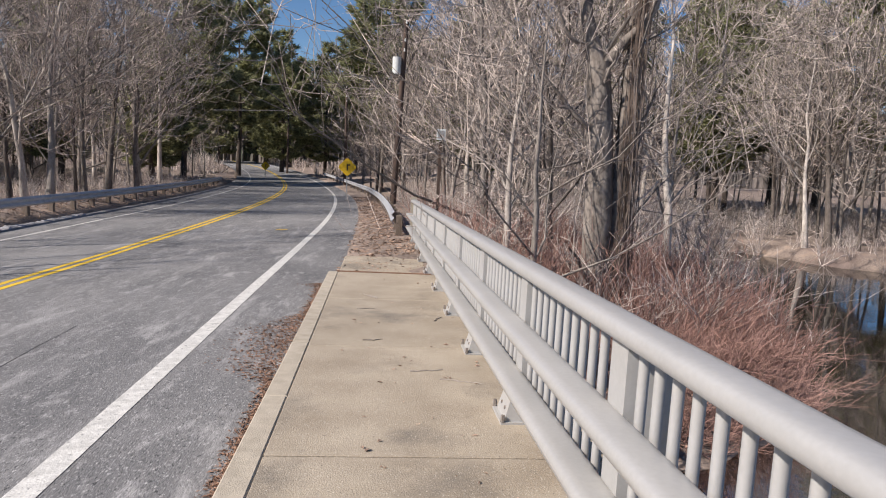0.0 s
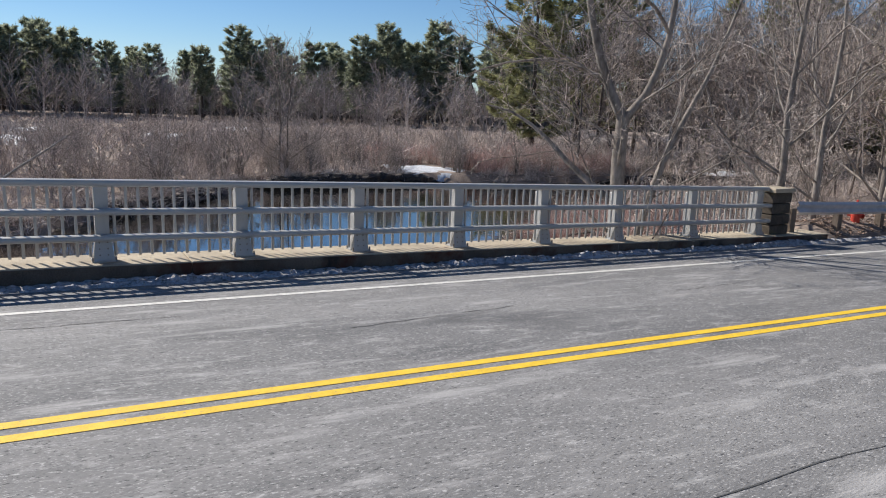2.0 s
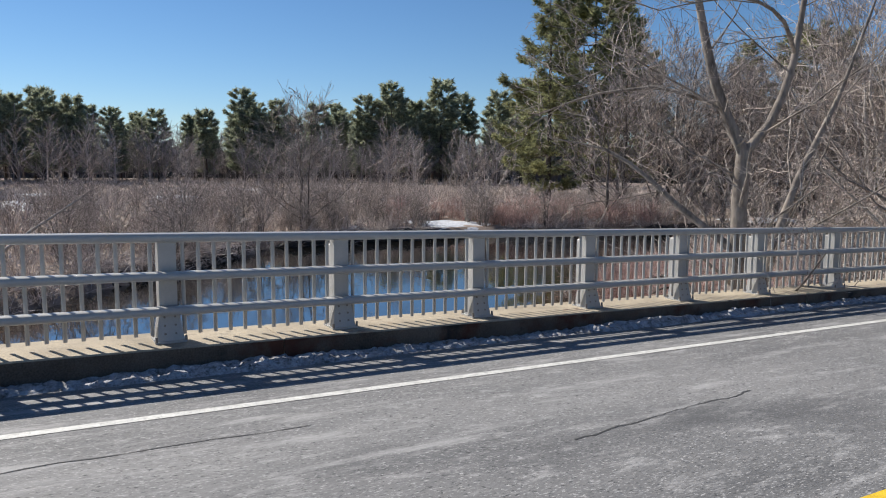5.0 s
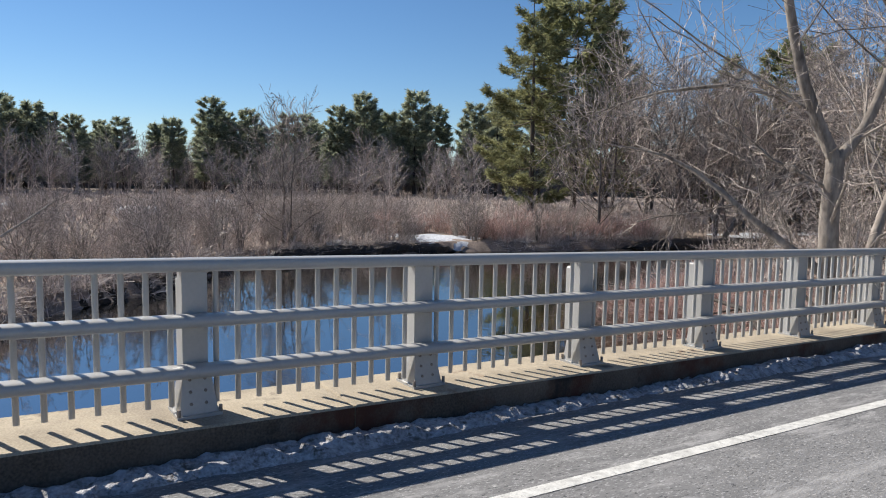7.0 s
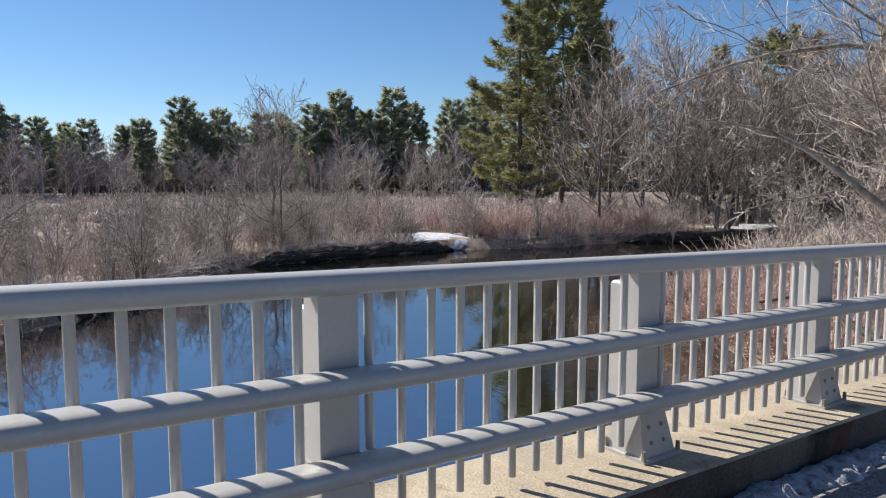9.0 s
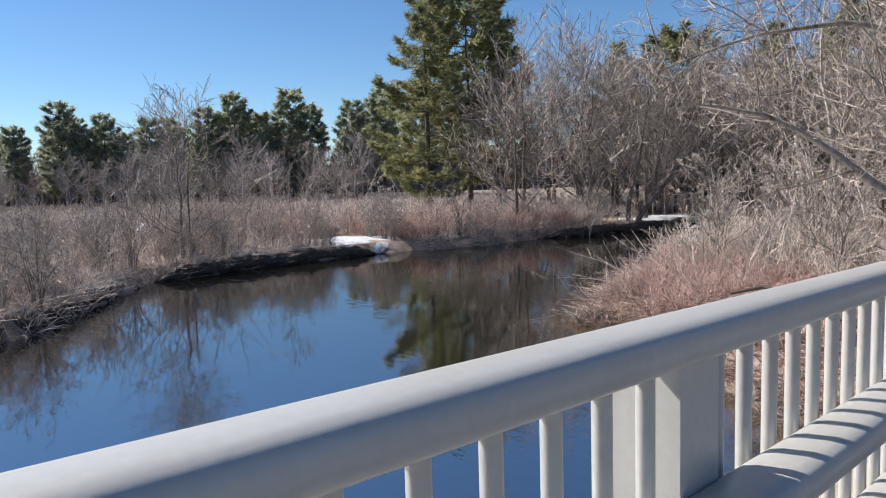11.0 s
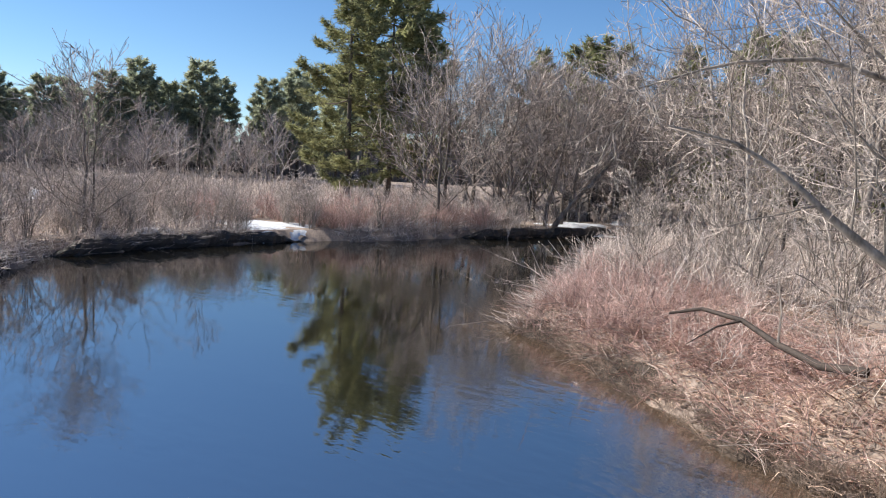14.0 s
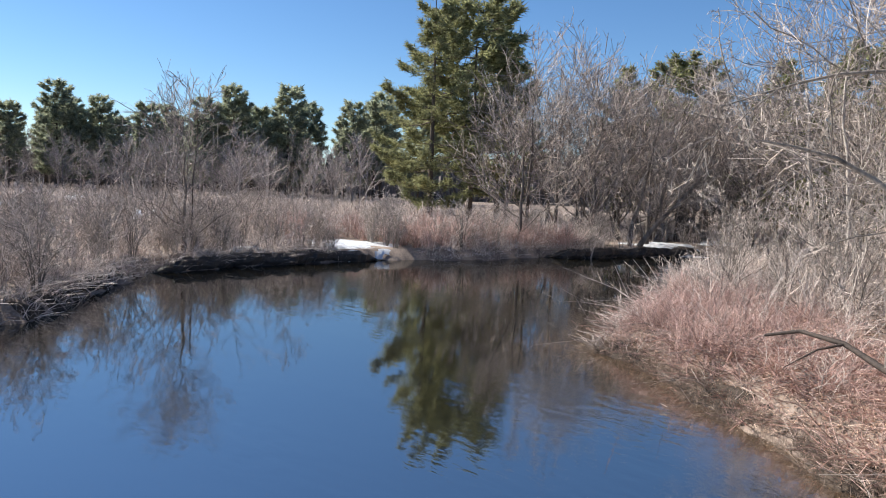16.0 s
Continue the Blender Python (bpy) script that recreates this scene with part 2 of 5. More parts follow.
def mesh_of(name, pieces, mats, smooth=False):
    """One mesh from (verts, faces[, material index]) arrays; faces of one array have one size."""
    data = bpy.data.meshes.new(name)
    verts, loops, totals, idx, base = [], [], [], [], 0
    for p in pieces:
        v, f, mi = p if len(p) == 3 else (*p, 0)
        v, f = np.asarray(v, np.float32).reshape(-1, 3), np.asarray(f, np.int32)
        verts.append(v), loops.append((f + base).ravel()), totals.append(np.full(len(f), f.shape[1], np.int32)), idx.append(np.full(len(f), mi, np.int32))
        base += len(v)
    verts, loops, totals, idx = (np.concatenate(a) for a in (verts, loops, totals, idx))
    data.vertices.add(len(verts)), data.loops.add(len(loops)), data.polygons.add(len(totals))
    data.vertices.foreach_set("co", verts.ravel())
    data.loops.foreach_set("vertex_index", loops)
    data.polygons.foreach_set("loop_start", np.r_[0, np.cumsum(totals)[:-1]].astype(np.int32))
    data.polygons.foreach_set("material_index", idx)
    data.polygons.foreach_set("use_smooth", np.full(len(totals), smooth))
    for m in mats:
        data.materials.append(m)
    data.update(calc_edges=True)
    return data


def box_piece(x0, x1, y0, y1, z0, z1, slope=0.0, bev=0.0):
    """A box whose z follows slope along y, with chamfered upright and top edges where bev is given."""
    if not bev:
        v = [(x, y, z + slope * y) for z in (z0, z1) for x, y in ((x0, y0), (x1, y0), (x1, y1), (x0, y1))]
        return v, [(3, 2, 1, 0), (4, 5, 6, 7), (0, 1, 5, 4), (1, 2, 6, 5), (2, 3, 7, 6), (3, 0, 4, 7)]
    v = [(x, y, z0 + slope * y) for x, y in ((x0, y0), (x1, y0), (x1, y1), (x0, y1))]
    v += [(x, y, z1 - bev + slope * y) for x, y in ((x0, y0), (x1, y0), (x1, y1), (x0, y1))]
    v += [(x, y, z1 + slope * y) for x, y in ((x0 + bev, y0 + bev), (x1 - bev, y0 + bev), (x1 - bev, y1 - bev), (x0 + bev, y1 - bev))]
    f = [(3, 2, 1, 0)] + [(a + i, a + (i + 1) % 4, a + 4 + (i + 1) % 4, a + 4 + i) for a in (0, 4) for i in range(4)] + [(8, 9, 10, 11)]
    return v, f


def sticks(P, R, sides=3):
    """Tapered tubes: P (n, k, 3) points, R (n, k) radii."""
    P, R = np.asarray(P, float), np.asarray(R, float)
    n, k = R.shape
    way = P[:, -1] - P[:, 0]
    way /= np.linalg.norm(way, axis=1, keepdims=True) + 1e-9
    ref = np.where(np.abs(way[:, 2:]) > 0.9, [[1.0, 0.0, 0.0]], [[0.0, 0.0, 1.0]])
    a = np.cross(way, ref)
    a /= np.linalg.norm(a, axis=1, keepdims=True)
    b = np.cross(way, a)
    ang = np.arange(sides) * 2 * np.pi / sides
    ring = a[:, None] * np.cos(ang)[None, :, None] + b[:, None] * np.sin(ang)[None, :, None]
    v = P[:, :, None] + ring[:, None] * R[:, :, None, None]
    base = (np.arange(n) * k * sides)[:, None, None]
    lv = (np.arange(k - 1) * sides)[None, :, None]
    i, j = np.arange(sides), (np.arange(sides) + 1) % sides
    quad = np.stack([base + lv + i, base + lv + j, base + lv + sides + j, base + lv + sides + i], -1)
    return v.reshape(-1, 3), quad.reshape(-1, 4)


def cylinder_piece(x, y, z0, z1, r0, r1=None, sides=10, bottom=(0, 0)):
    """An upright round bar with closed ends."""
    r1 = r0 if r1 is None else r1
    ang = np.arange(sides) * 2 * np.pi / sides
    c, s = np.cos(ang), np.sin(ang)
    v = np.r_[np.c_[x + bottom[0] + r0 * c, y + bottom[1] + r0 * s, np.full(sides, z0)], np.c_[x + r1 * c, y + r1 * s, np.full(sides, z1)]]
    v = np.r_[v, [[x + bottom[0], y + bottom[1], z0], [x, y, z1]]]
    i = np.arange(sides)
    j = (i + 1) % sides
    return v, np.r_[np.c_[i, j, sides + j, sides + i], np.c_[j, i, np.full(sides, 2 * sides), np.full(sides, 2 * sides)][:, [0, 1, 2, 2]],
                    np.c_[sides + i, sides + j, np.full(sides, 2 * sides + 1), np.full(sides, 2 * sides + 1)]]


def clean(pieces):
    """Splits quads with a doubled last corner into triangles."""
    out = []
    for p in pieces:
        v, f, mi = p if len(p) == 3 else (*p, 0)
        f = np.asarray(f)
        if f.shape[1] == 4:
            tri = f[:, 2] == f[:, 3]
            if tri.any():
                out.append((v, f[tri][:, :3], mi))
                if (~tri).any():
                    out.append((v, f[~tri], mi))
                continue
        out.append((v, f, mi))
    return out


def part(name, pieces, mat, parent=None, label="", smooth=False):
    mats = mat if isinstance(mat, (list, tuple)) else [mat]
    ob = new(name, mesh_of(name, clean(pieces), mats, smooth))
    if parent is not None:
        ob.parent = parent
    return tagged(ob, label) if label else ob


def share(name, data, parent, m):
    ob = new(name, data)
    ob.parent, ob.matrix_basis = parent, m
    return ob


def empty(name, place, label, category, group="", kind=""):
    ob = new(name)
    ob.location = place
    return tagged(ob, label, category, group, kind)


# ---- the lie of the land ----


def road_x(y):
    """The centre of the road: straight over the bridge, then a long bend."""
    return 5.6 - 0.00124 * np.maximum(np.asarray(y, float) - 14, 0) ** 2


def road_z(x, y):
    """The road's surface, banked on the bridge and falling away along it."""
    y = np.asarray(y, float)
    t = np.clip((y - 55) / 40, 0, 1)
    run = 0.033 * np.clip(y, -22, 10) + 0.027 * np.clip(y - 10, 0, 45) + 0.027 * 40 * (t - t * t / 2)
    bank = (0.07 - 0.0014 * np.clip(y, -22, 20)) * (1 - 0.7 * np.clip((y - 10) / 40, 0, 1))
    return 0.142 - run + bank * (np.asarray(x, float) - road_x(y))


WATER_Z = -2.4
SHORE = [(-0.5, -15), (-12, -10), (-19, -4.9), (-21.3, -1.8), (-24.6, 0.8), (-28.6, 4.1), (-29.2, 10), (-29.1, 17), (-26.9, 22), (-27, 27.4), (-25.8, 28.6), (-23.2, 42),
         (-17, 60), (-8, 80), (-4, 78), (-12, 58), (-16, 40), (-15.6, 23), (-12.3, 14.4), (-10.6, 8.6), (-8.65, 8.1), (-5.9, 6.0), (-4.3, 4.75), (-3.2, 4.15), (0, 3.4),
         (12, 3.8), (16.8, 5.0), (20.0, 7.6), (21.6, 11.2), (24, 22), (26.5, 34), (32, 32.3), (33.8, 28.7), (36, 26.6), (46, 20), (60, 4), (40, -14), (12, -16)]


def wobble(x, y):
    return 0.5 * np.sin(x * 0.9 + 1.3 * np.sin(y * 0.7)) * np.sin(y * 1.1 + 0.8 * np.sin(x * 0.5)) + 0.25 * np.sin(x * 2.3 + y * 1.7) + 0.25 * np.sin(y * 3.1 - x * 1.9)


def shore_distance(x, y):
    """Metres from the waterline, positive on land."""
    x, y = np.asarray(x, float), np.asarray(y, float)
    best, inside = np.full(x.shape, 1e9), np.zeros(x.shape, bool)
    for (ax, ay), (bx, by) in zip(SHORE, SHORE[1:] + SHORE[:1]):
        dx, dy = bx - ax, by - ay
        t = np.clip(((x - ax) * dx + (y - ay) * dy) / (dx * dx + dy * dy), 0, 1)
        best = np.minimum(best, np.hypot(x - ax - t * dx, y - ay - t * dy))
        with np.errstate(divide="ignore", invalid="ignore"):
            inside ^= ((ay > y) != (by > y)) & (x < ax + (y - ay) / (by - ay if by != ay else 1e-9) * dx)
    return np.where(inside, -best, best) + 0.35 * wobble(x, y)


def ground_z(x, y):
    x, y = np.asarray(x, float), np.asarray(y, float)
    d = shore_distance(x, y)
    off = np.maximum(np.abs(x - road_x(y)) - 5.6, 0)
    bank = road_z(np.clip(x, road_x(y) - 5.6, road_x(y) + 5.6), y) - 0.35 - 0.42 * np.maximum(off - 0.6, 0)
    far = np.hypot(x, y)
    wood = -1.75 + 0.0 * far
    level = road_z(road_x(y), y) - 0.4
    wood = np.minimum(wood, level + 0.06 * np.maximum(off - 4, 0))
    land = np.maximum(bank, wood - 0.12 * (x < -12)) + 0.10 * wobble(x, y) * (off > 0.3)
    side = np.where((x < -15) & (x + 0.45 * y < -6), 1.7, 0.62)
    return np.where(d > 0, np.minimum(land, WATER_Z + 0.08 + side * d), np.maximum(WATER_Z + 0.35 * d, WATER_Z - 1.6))


def axis(lo, hi, step, reach, grow=1.18):
    a, s = list(np.arange(lo, hi + 1e-6, step)), step
    while a[-1] < reach:
        s *= grow
        a.append(a[-1] + s)
    s = step
    while a[0] > -reach:
        s *= grow
        a.insert(0, a[0] - s)
    return np.array(a)


def sheet(xs, ys, height):
    X, Y = np.meshgrid(xs, ys)
    v = np.stack([X, Y, height(X, Y)], -1).reshape(-1, 3)
    nx, ny = len(xs), len(ys)
    i = (np.arange(ny - 1)[:, None] * nx + np.arange(nx - 1)[None]).ravel()
    return v, np.c_[i, i + 1, i + nx + 1, i + nx]


def strip(y, x0, x1, lift, across=2):
    """A strip laid on the road between two offsets from its centre."""
    y = np.asarray(y, float)
    u = np.linspace(0, 1, across)
    X = (road_x(y) + x0)[:, None] + (np.asarray(x1) - np.asarray(x0)) * u[None] if np.ndim(x0) == 0 else (road_x(y) + x0)[:, None] + (x1 - x0)[:, None] * u[None]
    Y = np.repeat(y[:, None], across, 1)
    v = np.stack([X, Y, road_z(X, Y) + lift], -1).reshape(-1, 3)
    i = (np.arange(len(y) - 1)[:, None] * across + np.arange(across - 1)[None]).ravel()
    return v, np.c_[i, i + 1, i + across + 1, i + across]


ground = part("ground", [sheet(axis(-40, 40, 0.5, 900), axis(-20, 60, 0.5, 900), ground_z)], EARTH, smooth=True)
tagged(ground, "brown marsh earth with dry grass and leaf litter", "ground", kind="structure")
water = part("water", [sheet(np.r_[-60:-16:4.0, -16:2:0.25, 2:82:4.0], np.r_[-30:0:3.0, 0:26:0.25, 26:112:4.0], lambda x, y: WATER_Z + 0 * x)], WATER)
at = np.empty(len(water.data.vertices) * 3, np.float32)
water.data.vertices.foreach_get("co", at)
at = at.reshape(-1, 3)
depth = -shore_distance(at[:, 0], at[:, 1])
bed = np.clip(1.15 - depth / 1.9, 0, 1) * ((at[:, 0] > -15) & (at[:, 0] < 1) & (at[:, 1] < 25))
water.data.attributes.new("shallow", "FLOAT", "POINT").data.foreach_set("value", bed.astype(np.float32))
tagged(water, "still dark river water reflecting sky and trees", "water", kind="structure")
YS = np.r_[np.arange(-70, 70, 1.0), np.arange(70, 190, 3.0)]
road = part("road", [strip(YS, -5.35, 4.98, 0.0, 12)], ASPHALT, smooth=True)
tagged(road, "worn grey asphalt road with pale salt patches", "road", kind="structure")

# ---- road markings ----
for name, a, b, mat_, label in (("white_edge_line", -3.77, -3.65, WHITE_LINE, "worn white edge line on the asphalt"), ("white_edge_line", 3.75, 3.92, WHITE_LINE, "worn white edge line on the asphalt"),
                                ("yellow_centre_line", -0.17, -0.05, YELLOW_LINE, "yellow centre line of a double stripe"), ("yellow_centre_line", 0.07, 0.19, YELLOW_LINE, "yellow centre line of a double stripe")):
    tagged(part(name, [strip(YS, a, b, 0.004)], mat_), label, "road marking", kind="structure")
tagged(part("yellow_utility_mark", [strip(np.array([15.9, 16.1]), 2.62, 2.95, 0.004)], YELLOW_LINE), "short yellow paint mark on asphalt", "road marking", kind="structure")
rng = np.random.default_rng(5)


def crack(x0, y0, x1, y1, w=0.012):
    n = 24
    t = np.linspace(0, 1, n)
    x = x0 + (x1 - x0) * t + np.cumsum(rng.normal(0, 0.018, n)) - 5.6
    y = np.sort(y0 + (y1 - y0) * t + rng.normal(0, 0.02, n))
    ww = w * rng.uniform(0.3, 1.3, n)
    return strip(y, x - ww, x + ww, 0.003)


for c in ((8.15, -4.6, 8.05, 2.4, 0.006), (3.9, -3.6, 3.8, -1.4, 0.009), (3.6, 1.4, 3.5, 3.0, 0.008), (2.6, -9, 2.7, -5.0, 0.008)):
    tagged(part("road_crack", [crack(*c)], CRACK), "thin dark crack in the asphalt", "crack", kind="structure")

# ---- far kerb, deck and abutments ----
G = -0.03
kerb = empty("far_kerb", (0, 0, 0), "stained concrete kerb under the bridge railing", "kerb", kind="structure")
for y0, y1 in ((-32, -14), (-14, -4.43), (-4.42, 4.50), (4.52, 10.2)):
    kv, kf = box_piece(-0.42, 0.32, y0, y1, -0.62, 0.0, G, 0.015)
    # Only the road-side face takes the stained, shade-darkened colour.
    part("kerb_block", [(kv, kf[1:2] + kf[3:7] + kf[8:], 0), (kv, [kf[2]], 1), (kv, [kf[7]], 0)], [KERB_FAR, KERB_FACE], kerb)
deck = part("bridge_deck", [box_piece(-0.30, 12.5, -15.8, 4.2, -1.15, -0.66, G)], DECK)
tagged(deck, "concrete bridge deck over the river", "bridge deck", kind="structure")
for y0, y1 in ((-17.0, -15.6), (4.0, 5.4)):
    tagged(part("abutment", [box_piece(-0.34, 12.4, y0, y1, -3.6, -0.72, G)], DECK), "concrete bridge abutment in the bank", "abutment", kind="structure")

# ---- railings ----
SP = 1.83


def ring_tube(y0, y1, x, z, rx, rz, slope, step=0.61):
    """A rounded hollow-looking rail along y with closed ends."""
    ang = np.arange(14) * 2 * np.pi / 14
    c, s = np.cos(ang), np.sin(ang)
    c, s = np.sign(c) * np.abs(c) ** 0.62, np.sign(s) * np.abs(s) ** 0.62
    n = max(2, int(round((y1 - y0) / step)) + 1)
    ys = np.linspace(y0, y1, n)
    v = np.stack([np.tile(x + rx * c, (n, 1)), np.repeat(ys[:, None], 14, 1), z + rz * s[None] + slope * ys[:, None]], -1).reshape(-1, 3)
    i, j = np.arange(14), (np.arange(14) + 1) % 14
    f = np.concatenate([np.c_[k * 14 + i, k * 14 + 14 + i, k * 14 + 14 + j, k * 14 + j] for k in range(n - 1)])
    cap = np.r_[v, [[x, y0, z + slope * y0], [x, y1, z + slope * y1]]]
    a, b = len(v), len(v) + 1
    ends = np.r_[np.c_[i, j, np.full(14, a)], np.c_[(n - 1) * 14 + j, (n - 1) * 14 + i, np.full(14, b)]]
    return [(cap, f), (cap, ends)]


def wedge_post():
    """Upper box of a post with chamfers, road side towards +x."""
    return [box_piece(-0.115, 0.012, -0.085, 0.085, 0.30, 1.03, 0, 0.008)]


def wedge_base():
    """Flared cast foot of a post on a plate."""
    v = []
    for z, x0, x1, h in ((0.022, -0.135, 0.105, 0.128), (0.30, -0.115, 0.040, 0.092), (0.318, -0.115, 0.030, 0.089)):
        v += [(x0, -h, z), (x1, -h, z), (x1, h, z), (x0, h, z)]
    f = [(3, 2, 1, 0)] + [(a + i, a + (i + 1) % 4, a + 4 + (i + 1) % 4, a + 4 + i) for a in (0, 4) for i in range(4)] + [(8, 9, 10, 11)]
    return [(v, f)]


def bolt_piece(x, y, z, r=0.014, l=0.014):
    ang = np.arange(6) * np.pi / 3
    a = np.c_[np.full(6, x - 0.01), y + r * np.cos(ang), z + r * np.sin(ang)]
    b = np.c_[np.full(6, x + l), y + r * 0.8 * np.cos(ang), z + r * 0.8 * np.sin(ang)]
    i, j = np.arange(6), (np.arange(6) + 1) % 6
    v = np.r_[a, b, [[x + l, y, z]]]
    return [(v, np.c_[i, j, 6 + j, 6 + i]), (v, np.c_[6 + i, 6 + j, np.full(6, 12)])]


POST = mesh_of("post", wedge_post(), [ALU])
FOOT = mesh_of("post_foot", wedge_base(), [ALU])
PLATE = mesh_of("base_plate", [box_piece(-0.16, 0.13, -0.15, 0.15, 0, 0.022)], [ALU])
CAP = mesh_of("post_flange", [box_piece(-0.185, -0.0965, -0.08, 0.08, 0.30, 0.93, 0, 0.012)], [ALU])
BOLT_HEAD = mesh_of("bolt", bolt_piece(0, 0, 0), [BOLT])
NUT = mesh_of("anchor_nut", clean([cylinder_piece(0, 0, 0, 0.05, 0.014, 0.012, 6)]), [BOLT])
BAR = mesh_of("baluster", clean([cylinder_piece(0, 0, 0.055, 1.0, 0.020, 0.020, 10)]), [ALU], True)


def railing(name, label, x, side, ys, y0, y1, base, slope, span):
    """Posts at ys with three rails on the road side (side = 1: towards +x) and round balusters behind."""
    rail = empty(name, (x, 0, 0), label, "railing")
    turn = pose(0, 0, 0, 0, 0, 0 if side > 0 else 180)
    for y in ys:
        at = Matrix.Translation((0, y, base + slope * y)) @ turn
        post = share("post", POST, rail, at)
        foot = share("post_foot", FOOT, post, Matrix.Identity(4))
        plate = share("base_plate", PLATE, post, Matrix.Identity(4))
        share("post_flange", CAP, post, Matrix.Identity(4))
        for by in (-0.05, 0.05):
            for bz in (0.09, 0.17, 0.25):
                share("bolt", BOLT_HEAD, post, Matrix.Translation((0.098 - (bz - 0.022) * 0.232, by, bz)))
        for bx, by in ((-0.145, -0.13), (-0.145, 0.13), (0.118, -0.139), (0.118, 0.139)):
            share("anchor_nut", NUT, post, Matrix.Translation((bx, by, 0.02)))
    for z, xx, rx, rz, nm in ((1.03, -0.02, 0.075, 0.047, "top_rail"), (0.662, 0.080, 0.080, 0.0435, "middle_rail"), (0.316, 0.080, 0.080, 0.0435, "lower_rail")):
        part(nm, ring_tube(y0, y1, side * xx, base + z, rx, rz, slope), ALU, rail, smooth=True)
    edges = sorted([*ys])
    marks = [edges[0] - span] + edges + [edges[-1] + span]
    for a, b in zip(marks, marks[1:]):
        for i in range(1, 12):
            y = a + (b - a) * i / 12
            if y0 < y < y1:
                share("baluster", BAR, rail, Matrix.Translation((side * -0.028, y, base + slope * y)))
    return rail


far_rail = railing("bridge_railing", "grey painted aluminium bridge railing with round balusters", 0.0, 1, [7.92, 5.79] + [3.66 - SP * i for i in range(11)], -15.4, 8.19, 0.0, G, SP)
near_rail = railing("bridge_railing", "light grey aluminium railing along the sidewalk", 12.03, -1, [-1.33 + 1.69 * i for i in range(-4, 8)], -8.2, 12.0, 0.0, -0.04 / 0.885, 1.69)
near_rail.location.z, near_rail.scale = 0.635, (1, 1, 0.885)


def end_post(x, y, z, h):
    ob = empty("end_post", (x, y, z), "dark mossy concrete end post beside the railing", "end post")
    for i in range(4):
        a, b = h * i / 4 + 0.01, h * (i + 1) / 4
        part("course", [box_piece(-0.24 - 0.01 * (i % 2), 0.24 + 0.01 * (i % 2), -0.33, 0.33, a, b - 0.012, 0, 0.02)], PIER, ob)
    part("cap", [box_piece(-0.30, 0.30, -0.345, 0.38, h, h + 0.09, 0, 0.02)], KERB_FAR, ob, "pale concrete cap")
    return ob


end_post(-0.10, 8.54, G * 8.54 - 0.02, 0.99)
tagged(part("end_bracket", [box_piece(11.98, 12.12, 12.01, 12.10, 0.62 - 0.55, 0.62 + 0.55)], KERB), "pale end plate of the railing", "bracket")

# ---- sidewalk ----

SW = -0.04
sidewalk = empty("sidewalk", (0, 0, 0), "tan concrete sidewalk with joints beside the road", "sidewalk", kind="structure")
SW0 = 0.635
edges = [5.24 - 2.41 * i for i in range(9)]
for a, b in zip(edges[1:], edges):
    part("slab", [box_piece(10.602, 12.52, a + 0.009, b - 0.009, SW0 - 0.16, SW0, SW, 0.004)], CONCRETE, sidewalk)
for a, b in zip([5.2 - 1.55 * i for i in range(1, 14)], [5.2 - 1.55 * i for i in range(13)]):
    part("kerb_stone", [box_piece(10.455, 10.6, a + 0.005, b - 0.005, SW0 - 0.55, SW0 + 0.004, SW, 0.009)], KERB, sidewalk)
for y0, y1, lab in ((5.3, 6.5, ""), (6.56, 7.6, "")):
    part("broken_slab", [box_piece(10.6, 12.0, y0, y1, SW0 - 0.16, SW0 - 0.012, SW, 0.02)], CONCRETE, sidewalk)
part("joint_plate", [box_piece(10.58, 12.0, 5.205, 5.295, SW0 - 0.05, SW0 + 0.008, SW)], RUST, sidewalk, "rusty steel joint plate")

# ---- guard rails, poles, sign, hydrant ----


def guard_rail(name, label, ys, offset, mat_, back, post_mat):
    """A W-beam on posts that follows the road at an offset; back: to which side the posts stand."""
    rail = empty(name, (0, 0, 0), label, "guard rail")
    prof = [(0.0, -0.155), (0.03, -0.13), (0.075, -0.085), (0.03, -0.035), (0.0, 0.0), (0.03, 0.035), (0.075, 0.085), (0.03, 0.13), (0.0, 0.155)]
    segs = [ys[i:i + 5] for i in range(0, len(ys) - 1, 4)]
    for seg in segs:
        v, n = [], len(prof)
        for thick in (0.0, 0.006):
            for y in seg:
                x = float(road_x(y)) + offset
                z = float(road_z(road_x(y) + np.sign(offset) * 5.0, y)) + 0.60 + (0.14 * math.exp((9.3 - y) / 6) + 0.02 if offset < 0 else 0)
                v += [(x - back * (px + thick), y, z + pz) for px, pz in prof]
        f = []
        m = len(seg)
        for k in range(2):
            o = k * m * n
            f += [(o + i * n + j, o + i * n + j + 1, o + (i + 1) * n + j + 1, o + (i + 1) * n + j) for i in range(m - 1) for j in range(n - 1)]
        o = m * n
        f += [(i * n + j, (i + 1) * n + j, o + (i + 1) * n + j, o + i * n + j) for i in range(m - 1) for j in (0, n - 1)]
        part("beam", [(v, f)], mat_, rail, smooth=False)
    for y in ys[::2]:
        x = float(road_x(y)) + offset + back * 0.12
        z = float(road_z(road_x(y) + np.sign(offset) * 5.0, y))
        part("post", [box_piece(x - 0.075, x + 0.075, y - 0.09, y + 0.09, z - 0.8, z + (0.74 if offset < 0 else 0.68), 0, 0.01)], post_mat, rail)
    return rail


